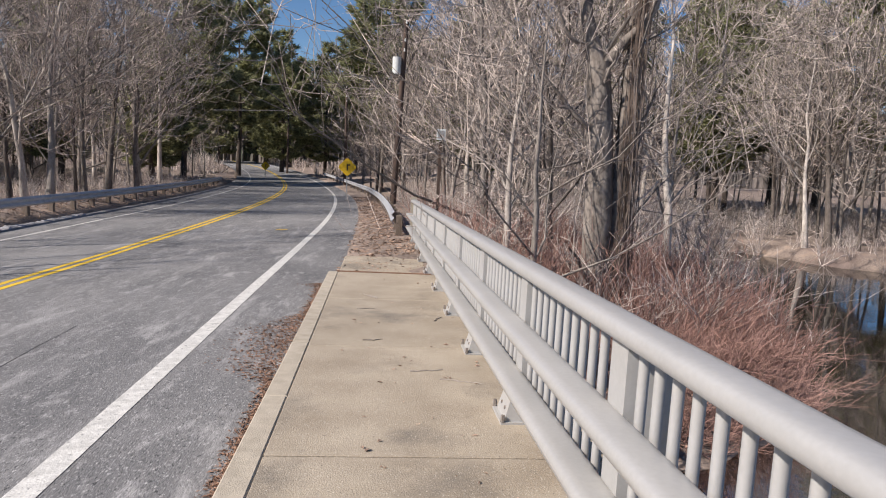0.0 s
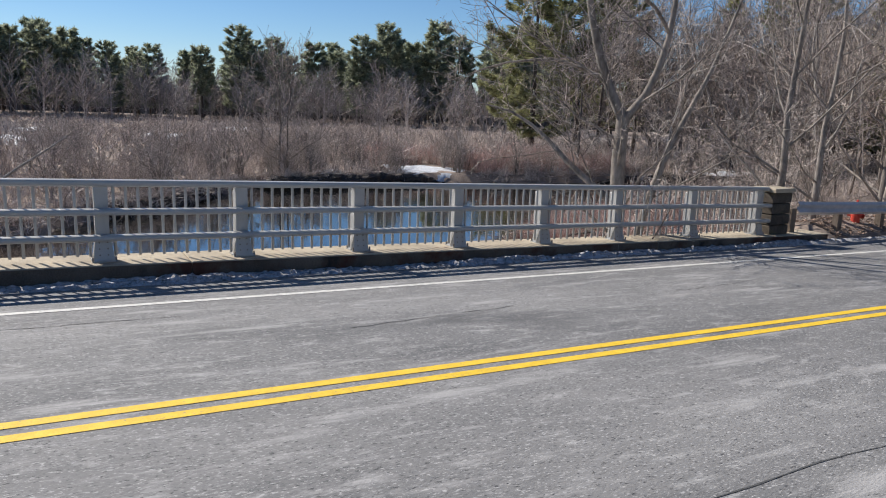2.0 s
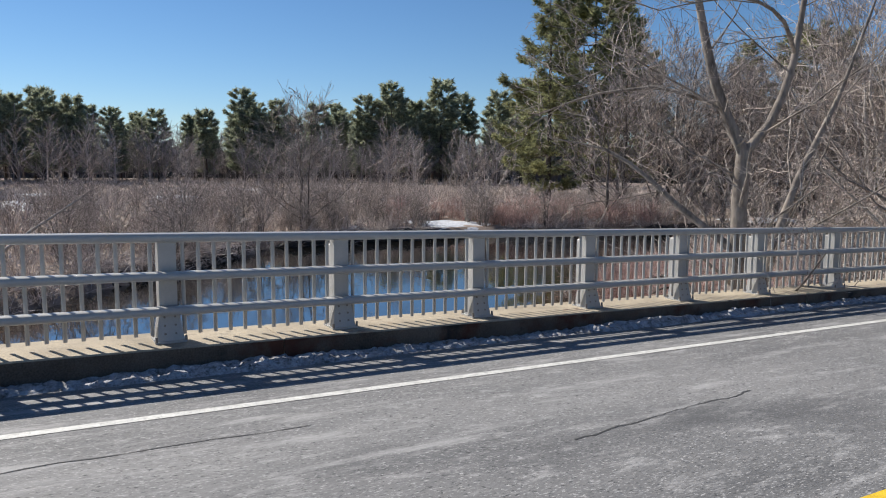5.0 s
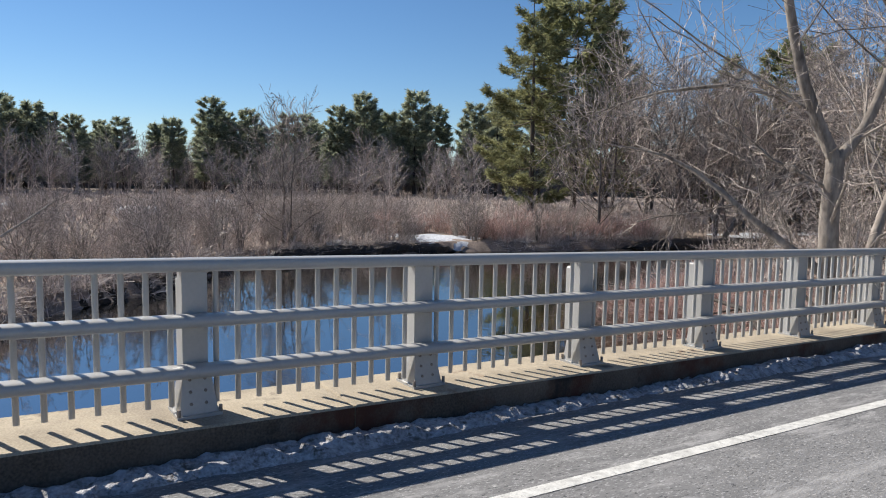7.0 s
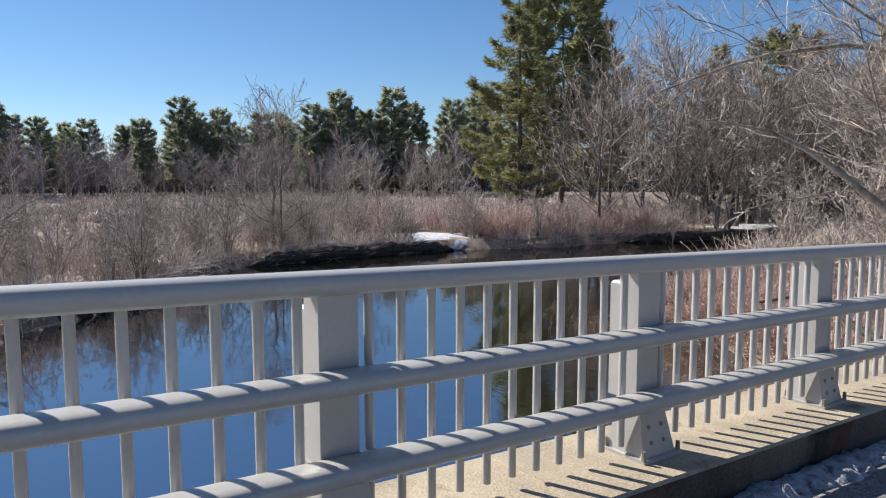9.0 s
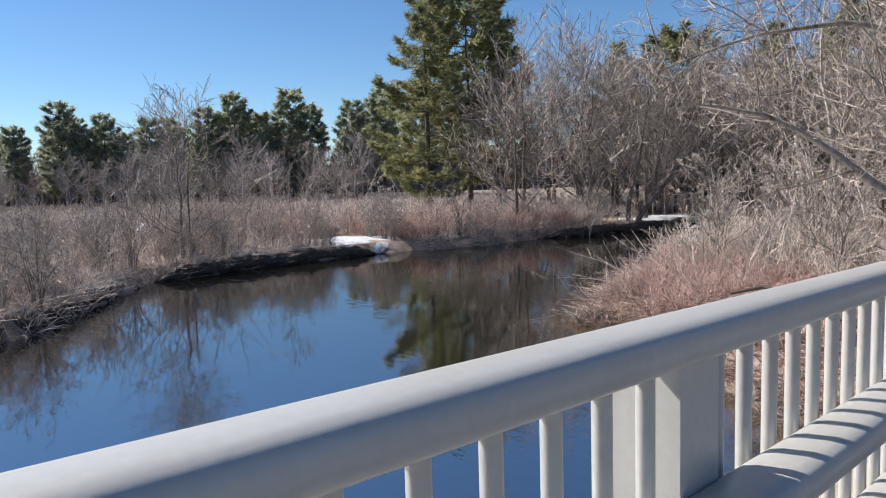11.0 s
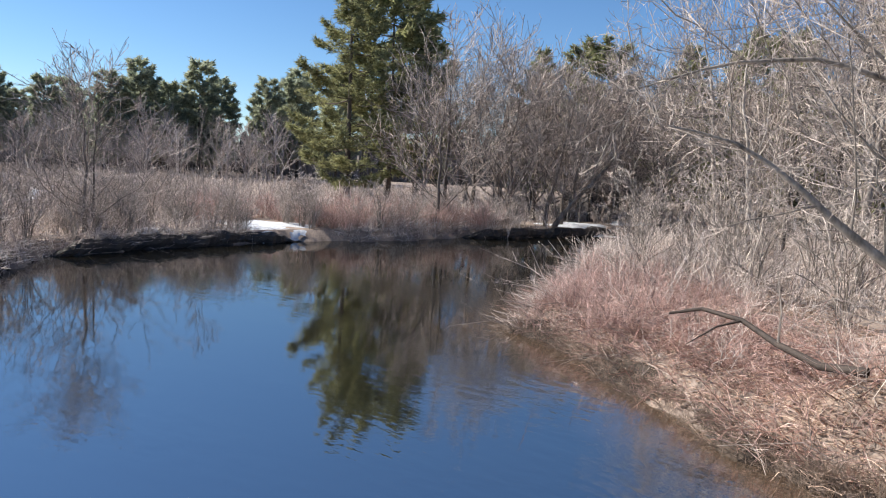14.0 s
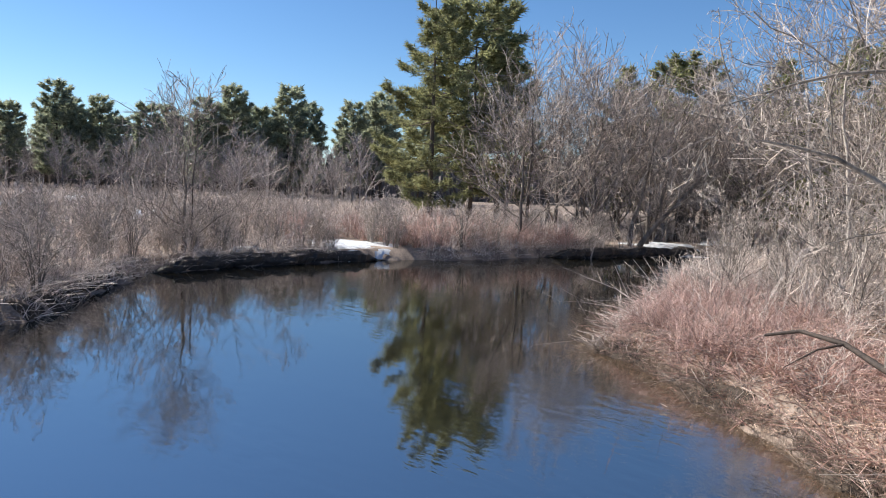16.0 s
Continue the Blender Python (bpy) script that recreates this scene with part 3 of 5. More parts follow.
guard_rail("guard_rail", "weathered steel guard rail on wooden posts", np.arange(9.3, 60.0, 0.95), -5.58, GALV, -1, POST_WOOD)
guard_rail("guard_rail", "galvanised steel guard rail along the verge", np.r_[np.arange(12.3, 40, 0.95), np.arange(40, 92, 1.9)], 6.0, GALV, 1, POST_WOOD)


def utility_pole(x, y, h, lean, transformer):
    z = float(ground_z(x, y))
    ob = empty("utility_pole", (x, y, z), "dark wooden utility pole beside the road", "utility pole")
    k = np.linspace(0, 1, 8)
    part("shaft", [sticks([np.c_[lean * k, 0 * k, -0.3 + (h + 0.3) * k]], [0.17 - 0.05 * k], 12)], POLE_WOOD, ob, smooth=True)
    for k2 in (0.0, 0.9, 1.4):
        part("insulator", [cylinder_piece(lean * (1 - k2 / h), -0.13, h - k2 - 0.16, h - k2, 0.05, 0.03, 8)], GREY_BOX, ob)
    if transformer:
        can = part("transformer", [cylinder_piece(lean * 0.8 - 0.34, -0.05, h - 2.7, h - 1.85, 0.23, 0.23, 14)], GREY_BOX, ob, "pale grey transformer can", True)
        part("bushing", [cylinder_piece(lean * 0.8 - 0.34, -0.05, h - 1.85, h - 1.68, 0.04, 0.03, 8)], BLACK, can)
    return ob


POLES = [(12.0, 32.5, 10.1, 0.35, True), (7.9, 69.0, 10.5, -0.1, False), (-2.2, 104.0, 10.0, 0.0, False)]
for p in POLES:
    utility_pole(*p)
for s, dz in ((0.0, 0.0), (-0.03, -0.9), (-0.05, -1.4), (-0.1, -2.9)):
    pts = [(13.6 + s, -30.0, 12.0 + dz)] + [(p[0] + p[3] + s, p[1] - 0.13, float(ground_z(p[0], p[1])) + p[2] + dz) for p in POLES]
    for a, b in zip(pts, pts[1:]):
        k = np.linspace(0, 1, 14)[:, None]
        line = np.array(a) * (1 - k) + np.array(b) * k
        line[:, 2] -= 4 * 0.7 * (k * (1 - k))[:, 0]
        tagged(part("overhead_wire", [sticks([line], [np.full(14, 0.014)], 4)], BLACK), "black overhead wire between utility poles", "wire", group="overhead wires")


def warning_sign(x, y, size, post_h):
    z = float(ground_z(x, y))
    ob = empty("warning_sign", (x, y, z), "yellow diamond road sign on a steel post", "road sign")
    part("post", [box_piece(-0.03, 0.03, 0.0, 0.05, -0.2, post_h + size * 0.6)], SIGN_BACK, ob)
    r = size * 0.707
    q = [(0, r), (r, 0), (0, -r), (-r, 0)]
    cut = []
    for (ax, az), (bx, bz) in zip(q, q[1:] + q[:1]):
        cut += [(ax * 0.88 + bx * 0.12, az * 0.88 + bz * 0.12), (ax * 0.12 + bx * 0.88, az * 0.12 + bz * 0.88)]
    n = len(cut)
    v = [(cx, yy, post_h + cz) for yy in (-0.012, -0.004) for cx, cz in cut]
    part("face", [(v, [tuple(range(n - 1, -1, -1))]), (v, [tuple(range(n, 2 * n))]), (v, [(i, (i + 1) % n, n + (i + 1) % n, n + i) for i in range(n)])], SIGN_YELLOW, ob)
    for a, b, c, d in ((-0.05, 0.05, -0.25, 0.22), (0.05, 0.22, 0.10, 0.2)):
        part("arrow_bar", [box_piece(a * size, b * size, -0.018, -0.0125, post_h + c * size, post_h + d * size)], BLACK, ob)
    return ob


warning_sign(9.3, 39.5, 0.85, 2.35)
warning_sign(-2.4, 84.0, 0.80, 1.9)


def gauge_box(x, y):
    z = float(ground_z(x, y))
    ob = empty("gauge_box", (x, y, z), "small pale grey box on a dark post", "box")
    part("post", [box_piece(-0.04, 0.04, -0.04, 0.04, -0.3, 2.9 - z, 0, 0.006)], POLE_WOOD, ob)
    case = part("case", [box_piece(-0.12, 0.12, -0.14, -0.041, 2.62 - z, 2.92 - z, 0, 0.01)], GREY_BOX, ob)
    part("door", [box_piece(-0.09, 0.09, -0.148, -0.1405, 2.66 - z, 2.88 - z)], SIGN_BACK, case)


gauge_box(12.85, 14.6)


def hydrant(x, y):
    z = -0.62
    ob = empty("fire_hydrant", (x, y, z), "red fire hydrant behind the guard rail", "fire hydrant")
    part("barrel", [cylinder_piece(0, 0, -0.7, 0.72, 0.11, 0.11, 14)], RED_PAINT, ob, smooth=True)
    part("flange", [cylinder_piece(0, 0, 0.70, 0.75, 0.15, 0.15, 14)], RED_PAINT, ob)
    part("bonnet", [cylinder_piece(0, 0, 0.75, 0.90, 0.13, 0.05, 14)], RED_PAINT, ob, smooth=True)
    part("nut", [cylinder_piece(0, 0, 0.90, 0.96, 0.03, 0.03, 5)], RED_PAINT, ob)
    for s in (-1, 1):
        part("outlet", [sticks([[(0.08 * s, 0, 0.55), (0.20 * s, 0, 0.55)]], [[0.06, 0.06]], 10)], RED_PAINT, ob)


hydrant(-0.45, 12.6)

# ---- woods ----


def unit(a):
    return a / (np.linalg.norm(a, axis=-1, keepdims=True) + 1e-9)


def shoots(r, P, R, count, lo, hi, length, spread, up, k, thin, droop=0.0, wild=0.06):
    """Side branches from each of the tubes P, R."""
    n, kk, _ = P.shape
    f = np.tile(np.linspace(lo, hi, count), (n, 1)) + r.uniform(-0.5, 0.5, (n, count)) * (hi - lo) / max(count, 1)
    f = np.clip(f, lo, 0.995) * (kk - 1)
    i = np.minimum(f.astype(int), kk - 2)
    t = (f - i)[..., None]
    row = np.arange(n)[:, None]
    start = P[row, i] * (1 - t) + P[row, i + 1] * t
    rad = R[row, i] * (1 - t[..., 0]) + R[row, i + 1] * t[..., 0]
    tang = unit(P[row, i + 1] - P[row, i])
    side = unit(np.cross(tang, unit(r.normal(size=(n, count, 3)))))
    ang = np.radians(r.uniform(spread[0], spread[1], (n, count, 1)))
    way = unit(tang * np.cos(ang) + side * np.sin(ang) + np.array([0, 0, up]))
    total = np.linalg.norm(P[:, -1] - P[:, 0], axis=1)[:, None]
    ln = total * length * r.uniform(0.6, 1.25, (n, count)) * (1.15 - 0.55 * f / (kk - 1))
    s = np.linspace(0, 1, k)[None, None, :, None]
    out = start[:, :, None] + way[:, :, None] * ln[..., None, None] * s
    out[..., 2] += (ln[..., None] * s[..., 0] ** 2) * (0.22 * (up >= 0) - droop)
    bend = r.normal(0, wild, (n, count, k, 3)) * ln[..., None, None] * s
    out += np.cumsum(bend, 2) * 0.6
    rr = (rad * thin)[..., None] * (1 - 0.75 * s[..., 0])
    m = n * count
    return out.reshape(m, k, 3), np.maximum(rr.reshape(m, k), 0.0035)


def bare_mesh(seed, h, r0, limbs=None, n=(14, 6, 5, 4), lean=0.05, low=0.2, width=0.5, droop=0.0, twig=1.0):
    """A leafless tree: (trunk and limb pieces, twig pieces)."""
    r = np.random.default_rng(seed)
    if limbs is None:
        k = 9
        s = np.linspace(0, 1, k)
        P = np.c_[np.cumsum(r.normal(0, lean, k)) * s * h * 0.25, np.cumsum(r.normal(0, lean, k)) * s * h * 0.25, -0.3 + (h + 0.3) * s][None]
        R = (r0 * np.r_[1.35, 1.0, *(1 - 0.92 * s[2:])])[None]
        trunk = [sticks(P, R, 9)]
        main, rad = shoots(r, P, R, n[0], low, 0.97, width, (38, 78), 0.16, 6, 0.40, 0.0, 0.10)
    else:
        trunk, main, rad = [], [], []
        for pts, ra, rb in limbs:
            pts = np.array(pts, float)
            fine = np.stack([np.interp(np.linspace(0, 1, 9), np.linspace(0, 1, len(pts)), pts[:, i]) for i in range(3)], -1)
            fine[1:-1] = (fine[:-2] + 2 * fine[1:-1] + fine[2:]) / 4 + r.normal(0, 0.012, (7, 3))
            q = np.linspace(ra, rb, 9)
            trunk.append(sticks(fine[None], q[None], 10 if r0 > 0.1 else 4))
            a, b = shoots(r, fine[None], q[None], n[0], 0.15, 0.98, width, (30, 75), 0.10, 6, 0.27, droop)
            main.append(a), rad.append(b)
        main, rad = np.concatenate(main), np.concatenate(rad)
    trunk.append(sticks(main, np.maximum(rad, 0.010), 4 if r0 > 0.1 else 3))
    b2, r2 = shoots(r, main, rad, n[1], 0.2, 0.97, 0.52, (30, 75), 0.06, 4, 0.48, droop, 0.09)
    b3, r3 = shoots(r, b2, r2, n[2], 0.15, 0.97, 0.52, (28, 70), 0.04, 3, 0.6, droop, 0.08)
    b4, r4 = shoots(r, b3, r3, n[3], 0.15, 0.97, 0.62, (25, 65), 0.02, 2, 0.75, droop)
    crown = [sticks(b2, np.maximum(r2, 0.0105 * twig), 3), sticks(b3, np.maximum(r3, 0.0075 * twig), 3), sticks(b4, np.maximum(r4, 0.0062 * twig), 3)]
    return trunk, crown


def pine_mesh(seed, h, r0, bare, reach, tufts, blade, width, whorl=5, gap=1.0, crown="cone", per=8):
    """A white pine: whorls of level boughs, well apart, that carry flat plates of needle tufts."""
    r = np.random.default_rng(seed)
    s = np.linspace(0, 1, 8)
    P = np.c_[np.cumsum(r.normal(0, 0.05, 8)), np.cumsum(r.normal(0, 0.05, 8)), -0.3 + (h + 0.3) * s]
    trunk = [sticks(P[None], (r0 * np.r_[1.3, (1 - 0.93 * s[1:])])[None], 8)]
    zs = np.arange(bare * h, h * 0.985, gap)
    zs = np.repeat(zs + r.uniform(-0.2, 0.2, len(zs)) * gap, whorl) + r.uniform(-0.14, 0.14, len(zs) * whorl) * gap
    n = len(zs)
    f = np.clip((zs / h - bare) / (1 - bare), 0, 1)
    if crown == "cone":
        shape = np.minimum(0.5 + f * 2.4, 1.0) * (1.04 - f ** 1.35)
    else:
        shape = np.sqrt(np.clip(1 - ((f - 0.38) / 0.66) ** 2, 0.05, 1))
    ln = reach * np.clip(shape, 0.06, 1) * (r.uniform(0.55, 1.2, n) if crown == "cone" else r.uniform(0.72, 1.08, n))
    az = np.arange(n) * 2.4 + r.uniform(-0.5, 0.5, n)
    k = np.linspace(0, 1, 5)
    cx = np.interp(zs, P[:, 2], P[:, 0])
    cy = np.interp(zs, P[:, 2], P[:, 1])
    rise = r.uniform(-0.12, 0.10, n) + 0.50 * f ** 2.2
    B = np.stack([cx[:, None] + (ln * np.cos(az))[:, None] * k, cy[:, None] + (ln * np.sin(az))[:, None] * k,
                  zs[:, None] + ln[:, None] * (rise[:, None] * k - 0.08 * np.sin(np.pi * k) + 0.13 * k ** 3)], -1)
    trunk.append(sticks(B, np.clip(ln * 0.012, 0.012, 0.07)[:, None] * (1.05 - 0.85 * k), 4))
    m = np.maximum((tufts * ln / reach).astype(int), 3)
    who = np.repeat(np.arange(n), m)
    t = 0.22 + 0.78 * np.sqrt(r.uniform(0.0, 1.0, len(who)))
    side = r.normal(0, 0.24, len(who)) * ln[who] * (1.2 - t)
    C = np.stack([np.stack([np.interp(q, k, B[w, :, i]) for i in range(3)]) for q, w in zip(t, who)])
    C[:, 0] -= np.sin(az[who]) * side
    C[:, 1] += np.cos(az[who]) * side
    C[:, 2] += r.normal(0.02, 0.12, len(who)) * gap
    out = np.stack([np.cos(az[who]), np.sin(az[who]), np.full(len(who), 0.35)], -1)
    d = out[:, None] * 0.8 + r.normal(size=(len(who), per, 3)) * np.array([0.9, 0.9, 0.5])
    d = unit(d)
    L = blade * r.uniform(0.6, 1.2, (len(who), per, 1))
    w = unit(np.cross(d, r.normal(size=d.shape))) * width
    c = C[:, None] + r.normal(0, 0.10, d.shape) * blade
    V = np.stack([c - w * 0.5, c + w * 0.5, c + d * L + w * 0.15], 2).reshape(-1, 3)
    return trunk, [(V, np.arange(len(V)).reshape(-1, 3))]


def tree_kind(name, meshes, bark, leaf, label, category, group):
    """One tree of its trunk and crown, kept as a pattern for copies."""
    trunk, crown = meshes
    return dict(name=name, trunk=mesh_of("trunk", trunk, [bark], True), crown=mesh_of("crown", crown, [leaf]), label=label, category=category, group=group)


def plant(kind, x, y, scale=1.0, turn=0.0, lean=(0, 0), z=None, label=""):
    ob = empty(kind["name"], (x, y, float(ground_z(x, y)) if z is None else z), label or kind["label"], kind["category"], kind["group"])
    ob.rotation_euler = (lean[0], lean[1], turn)
    ob.scale = (scale,) * 3
    for nm in ("trunk", "crown"):
        o = new(nm, kind[nm])
        o.parent = ob
    return ob


BARE_LABEL = "leafless grey tree with many fine twigs"
bare = [tree_kind("bare_tree", bare_mesh(20 + i, 11 + 0.5 * i, 0.13 + 0.012 * i, n=(13, 6, 4, 2), twig=1.5, lean=0.05 + 0.012 * (i % 3), low=(0.14, 0.22, 0.3)[i % 3], width=(0.55, 0.5, 0.42)[i % 3]),
                  (BARK, BARK_DARK, BARK_PALE)[i % 3], TWIG, BARE_LABEL, "tree", "leafless trees") for i in range(7)]
slim = [tree_kind("bare_tree", bare_mesh(60 + i, 12, 0.10, n=(10, 5, 3, 2), lean=0.05, low=0.2, width=0.36, twig=2.4), (BARK, BARK_DARK)[i % 2], TWIG,
                  "slim leafless tree among the woods", "tree", "slim woodland trees") for i in range(4)]
pine_near = tree_kind("pine_tree", pine_mesh(3, 21.5, 0.32, 0.10, 7.0, 140, 0.52, 0.075, 6, 1.4, "cone", 8), PINE_BARK, NEEDLE, "tall green white pine with layered boughs", "pine tree", "pines by the river")
pine_mid = [tree_kind("pine_tree", pine_mesh(8 + i, 18, 0.26, (0.14, 0.34)[i], 5.0, 64, 0.74, 0.16, 6, 1.0, ("cone", "round")[i], 6), PINE_BARK, NEEDLE, "green white pine in the woods", "pine tree", "woodland pines") for i in range(2)]
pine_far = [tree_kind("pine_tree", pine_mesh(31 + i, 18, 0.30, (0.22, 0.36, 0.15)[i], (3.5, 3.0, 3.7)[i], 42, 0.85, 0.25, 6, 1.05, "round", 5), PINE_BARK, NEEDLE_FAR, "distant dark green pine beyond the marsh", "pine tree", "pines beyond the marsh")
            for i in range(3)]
point = [tree_kind("bare_tree", bare_mesh(70 + i, 11.5, 0.19, n=(13, 6, 4, 2), lean=0.09, low=0.12, width=0.55, twig=2.4), BARK_DARK, TWIG, BARE_LABEL, "tree", "trees on the far bank") for i in range(3)]
fine = [tree_kind("bare_tree", bare_mesh(50 + i, 11.5, 0.13, n=(12, 5, 4, 3), lean=0.05, low=0.14, width=0.5, twig=0.65), BARK, TWIG, BARE_LABEL, "tree", "leafless trees") for i in range(2)]
r = np.random.default_rng(77)


def turn():
    return float(r.uniform(0, 6.283))


# pines by the river and in the woods
plant(pine_near, -48.4, 37.9, 1.0, 0.4)
plant(pine_mid[1], -50.6, 45.6, 1.22, 1.4)
plant(pine_mid[0], -54.3, 54.2, 1.22, 2.0)
for i, (x, y, h) in enumerate(((-38.5, 53.4, 15.7), (-36.7, 63.0, 17.2), (-24.1, 56, 15.5), (-7.8, 67.3, 20.6), (-8.6, 60.0, 14.0), (-6.8, 90.0, 22.1), (-3.6, 108, 22), (11.6, 76.5, 20.9), (2.8, 112, 21), (35, 44.2, 12),
                               (39, 49.7, 16), (18.3, 72.2, 15.5), (-13, 78, 17), (14, 92, 19), (24, 84, 17), (7.5, 120, 22), (50, 55, 18), (44, 62, 20), (31, 60, 20), (58, 48, 19), (-17, 62, 17), (-22, 74, 19), (-28, 80, 19), (22, 66, 19), (46, 40, 18), (54, 42, 18), (60, 33, 17), (66, 40, 19), (41, 56, 19), (70, 28, 18), (36, 70, 20), (52, 66, 20))):
    plant(pine_mid[1 if x > 28 else i % 2], x, y, h / 18.0, turn())
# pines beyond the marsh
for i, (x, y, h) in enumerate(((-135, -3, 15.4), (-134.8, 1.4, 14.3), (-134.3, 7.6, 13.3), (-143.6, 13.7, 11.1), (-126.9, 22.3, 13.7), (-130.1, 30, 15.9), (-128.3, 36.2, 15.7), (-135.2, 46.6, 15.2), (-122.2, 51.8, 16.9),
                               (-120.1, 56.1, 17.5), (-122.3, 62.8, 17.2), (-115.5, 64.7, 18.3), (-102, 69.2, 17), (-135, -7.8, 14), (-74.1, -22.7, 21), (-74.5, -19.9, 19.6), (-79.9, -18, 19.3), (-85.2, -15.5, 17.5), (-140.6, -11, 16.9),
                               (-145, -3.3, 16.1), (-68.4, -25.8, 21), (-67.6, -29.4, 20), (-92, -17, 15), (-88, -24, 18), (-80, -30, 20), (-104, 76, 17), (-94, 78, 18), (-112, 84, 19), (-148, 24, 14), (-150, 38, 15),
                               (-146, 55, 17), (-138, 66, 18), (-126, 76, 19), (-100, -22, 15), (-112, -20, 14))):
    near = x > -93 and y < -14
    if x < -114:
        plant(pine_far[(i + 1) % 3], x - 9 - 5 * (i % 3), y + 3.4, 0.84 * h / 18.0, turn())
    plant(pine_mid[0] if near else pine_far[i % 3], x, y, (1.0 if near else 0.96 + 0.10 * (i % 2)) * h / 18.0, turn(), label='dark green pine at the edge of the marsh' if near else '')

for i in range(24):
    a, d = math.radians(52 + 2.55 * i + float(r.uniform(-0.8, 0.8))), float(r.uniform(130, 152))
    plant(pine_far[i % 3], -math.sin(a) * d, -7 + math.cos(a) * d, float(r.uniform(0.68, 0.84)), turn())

# trees on the far bank and the point
for i, (x, y, s) in enumerate(((-28.6, 27.2, 0.8), (-31.9, 31.8, 1.05), (-28.3, 34.6, 1.0), (-33.3, 37, 1.1), (-26.6, 39, 0.85), (-28.2, 48, 1.1), (-29.5, 44.5, 0.95), (-34, 50, 1.0), (-30, 40.5, 1.0), (-35, 43, 1.15), (-27.5, 53, 1.1), (-41, 40, 1.1),
                               (-24.5, 59, 1.1), (-31, 57, 1.15), (-39, 48, 1.1), (-24.6, 46.5, 0.85), (-20.5, 58, 0.95), (-22, 66, 1.1), (-30, 66, 1.1), (-16, 70, 1.1), (-44, 50, 1.1))):
    plant(point[i % 3], x, y, 0.84 * s, turn(), label="leafless tree on the far river bank")
for i in range(26):
    x, y = float(r.uniform(-40, -18)), float(r.uniform(44, 64))
    plant(point[i % 3], x, y, float(r.uniform(0.6, 0.95)), turn(), label="low leafless tree on the far river bank")


def across(a, z, back=0.0, at=(-25.6, 35.6)):
    """A place beside a tree on the far bank: a to the right as seen from the bridge, z up, back away from it."""
    return (at[0] + 0.86 * a - 0.51 * back, at[1] + 0.51 * a + 0.86 * back, -2.1 + z)


lean_tree = bare_mesh(33, 9, 0.2, limbs=[
    ([across(0, -0.3), across(0.9, 1.2), across(2.2, 2.9), across(3.9, 4.7), across(4.6, 6.8)], 0.21, 0.06),
    ([across(-0.25, -0.3), across(-0.3, 1.6, 0.2), across(0.3, 3.6, 0.4), across(0.7, 6.0, 0.6), across(1.2, 9.0, 0.8)], 0.18, 0.03),
    ([across(1.6, 2.2), across(1.5, 3.6, -0.3), across(2.0, 5.4, -0.4), across(2.2, 7.8, -0.4)], 0.10, 0.02),
    ([across(2.8, 3.6), across(3.9, 3.9, 0.5), across(5.2, 4.0, 0.8)], 0.07, 0.015),
    ([across(-3.4, -0.3), across(-3.2, 1.4), across(-2.6, 2.8), across(-3.0, 4.6), across(-3.6, 7.2)], 0.17, 0.03),
    ([across(-2.7, 2.7), across(-1.6, 4.2), across(-1.0, 6.2), across(-0.8, 8.2)], 0.10, 0.02)], n=(8, 6, 4, 2), width=0.40, twig=2.2)
plant(tree_kind("leaning_tree", lean_tree, BARK_DARK, TWIG, "dark leafless tree leaning over the river", "tree", ""), 0, 0, 1, 0, z=0)
plant(point[0], -29.9, 6.3, 0.5, 2.2, label="small leafless tree on the marsh bank")
plant(slim[1], -30.5, 6.9, 0.55, 0.2, label="slim leafless tree on the marsh bank")
plant(slim[0], -34.4, 14.6, 0.42, 1.0, label="dead grey snag in the brush")

# the forked tree by the bridge and its neighbours
rt = np.array([0.545, 0.838])


def fp(a, z, back=0.0):
    return (-1.32 + rt[0] * a - 0.838 * back, 4.86 + rt[1] * a + 0.545 * back, z)


forked = bare_mesh(5, 8, 0.17, limbs=[
    ([fp(0.05, -2.2), fp(0.0, -0.5), fp(-0.02, 1.0), fp(0, 2.25)], 0.175, 0.14),
    ([fp(0, 2.2), fp(-0.62, 3.4), fp(-0.98, 5.0), fp(-1.1, 6.6), fp(-1.4, 8.2)], 0.115, 0.02),
    ([fp(0, 2.2), fp(0.45, 2.7), fp(0.80, 3.8), fp(0.95, 5.4), fp(1.3, 7.6)], 0.11, 0.02),
    ([fp(-0.1, 0.4), fp(-0.75, 0.95, 0.3), fp(-1.5, 1.7, 0.8), fp(-2.3, 2.35, 1.2), fp(-3.4, 2.5, 1.6)], 0.085, 0.012),
    ([fp(0.25, -1.7), fp(0.7, 0.4, 0.2), fp(1.15, 1.7, 0.4), fp(1.9, 3.2, 0.6), fp(2.6, 5.2, 0.8)], 0.12, 0.02),
    ([fp(-0.4, 3.0), fp(-1.4, 3.5, 0.6), fp(-2.6, 3.4, 1.2), fp(-3.9, 2.9, 1.6)], 0.05, 0.01),
    ([fp(0.8, 4.0), fp(0.2, 4.6, -0.8), fp(-0.9, 4.7, -1.6), fp(-2.2, 4.3, -2.2)], 0.045, 0.008)], n=(6, 5, 4, 3), width=0.5, droop=0.18, twig=0.55)
kind = tree_kind("forked_tree", forked, BARK_MOTTLED, TWIG_SUNLIT, "leafless forked tree with grey bark by the bridge", "tree", "")
plant(kind, 0, 0, 1, 0, z=0)
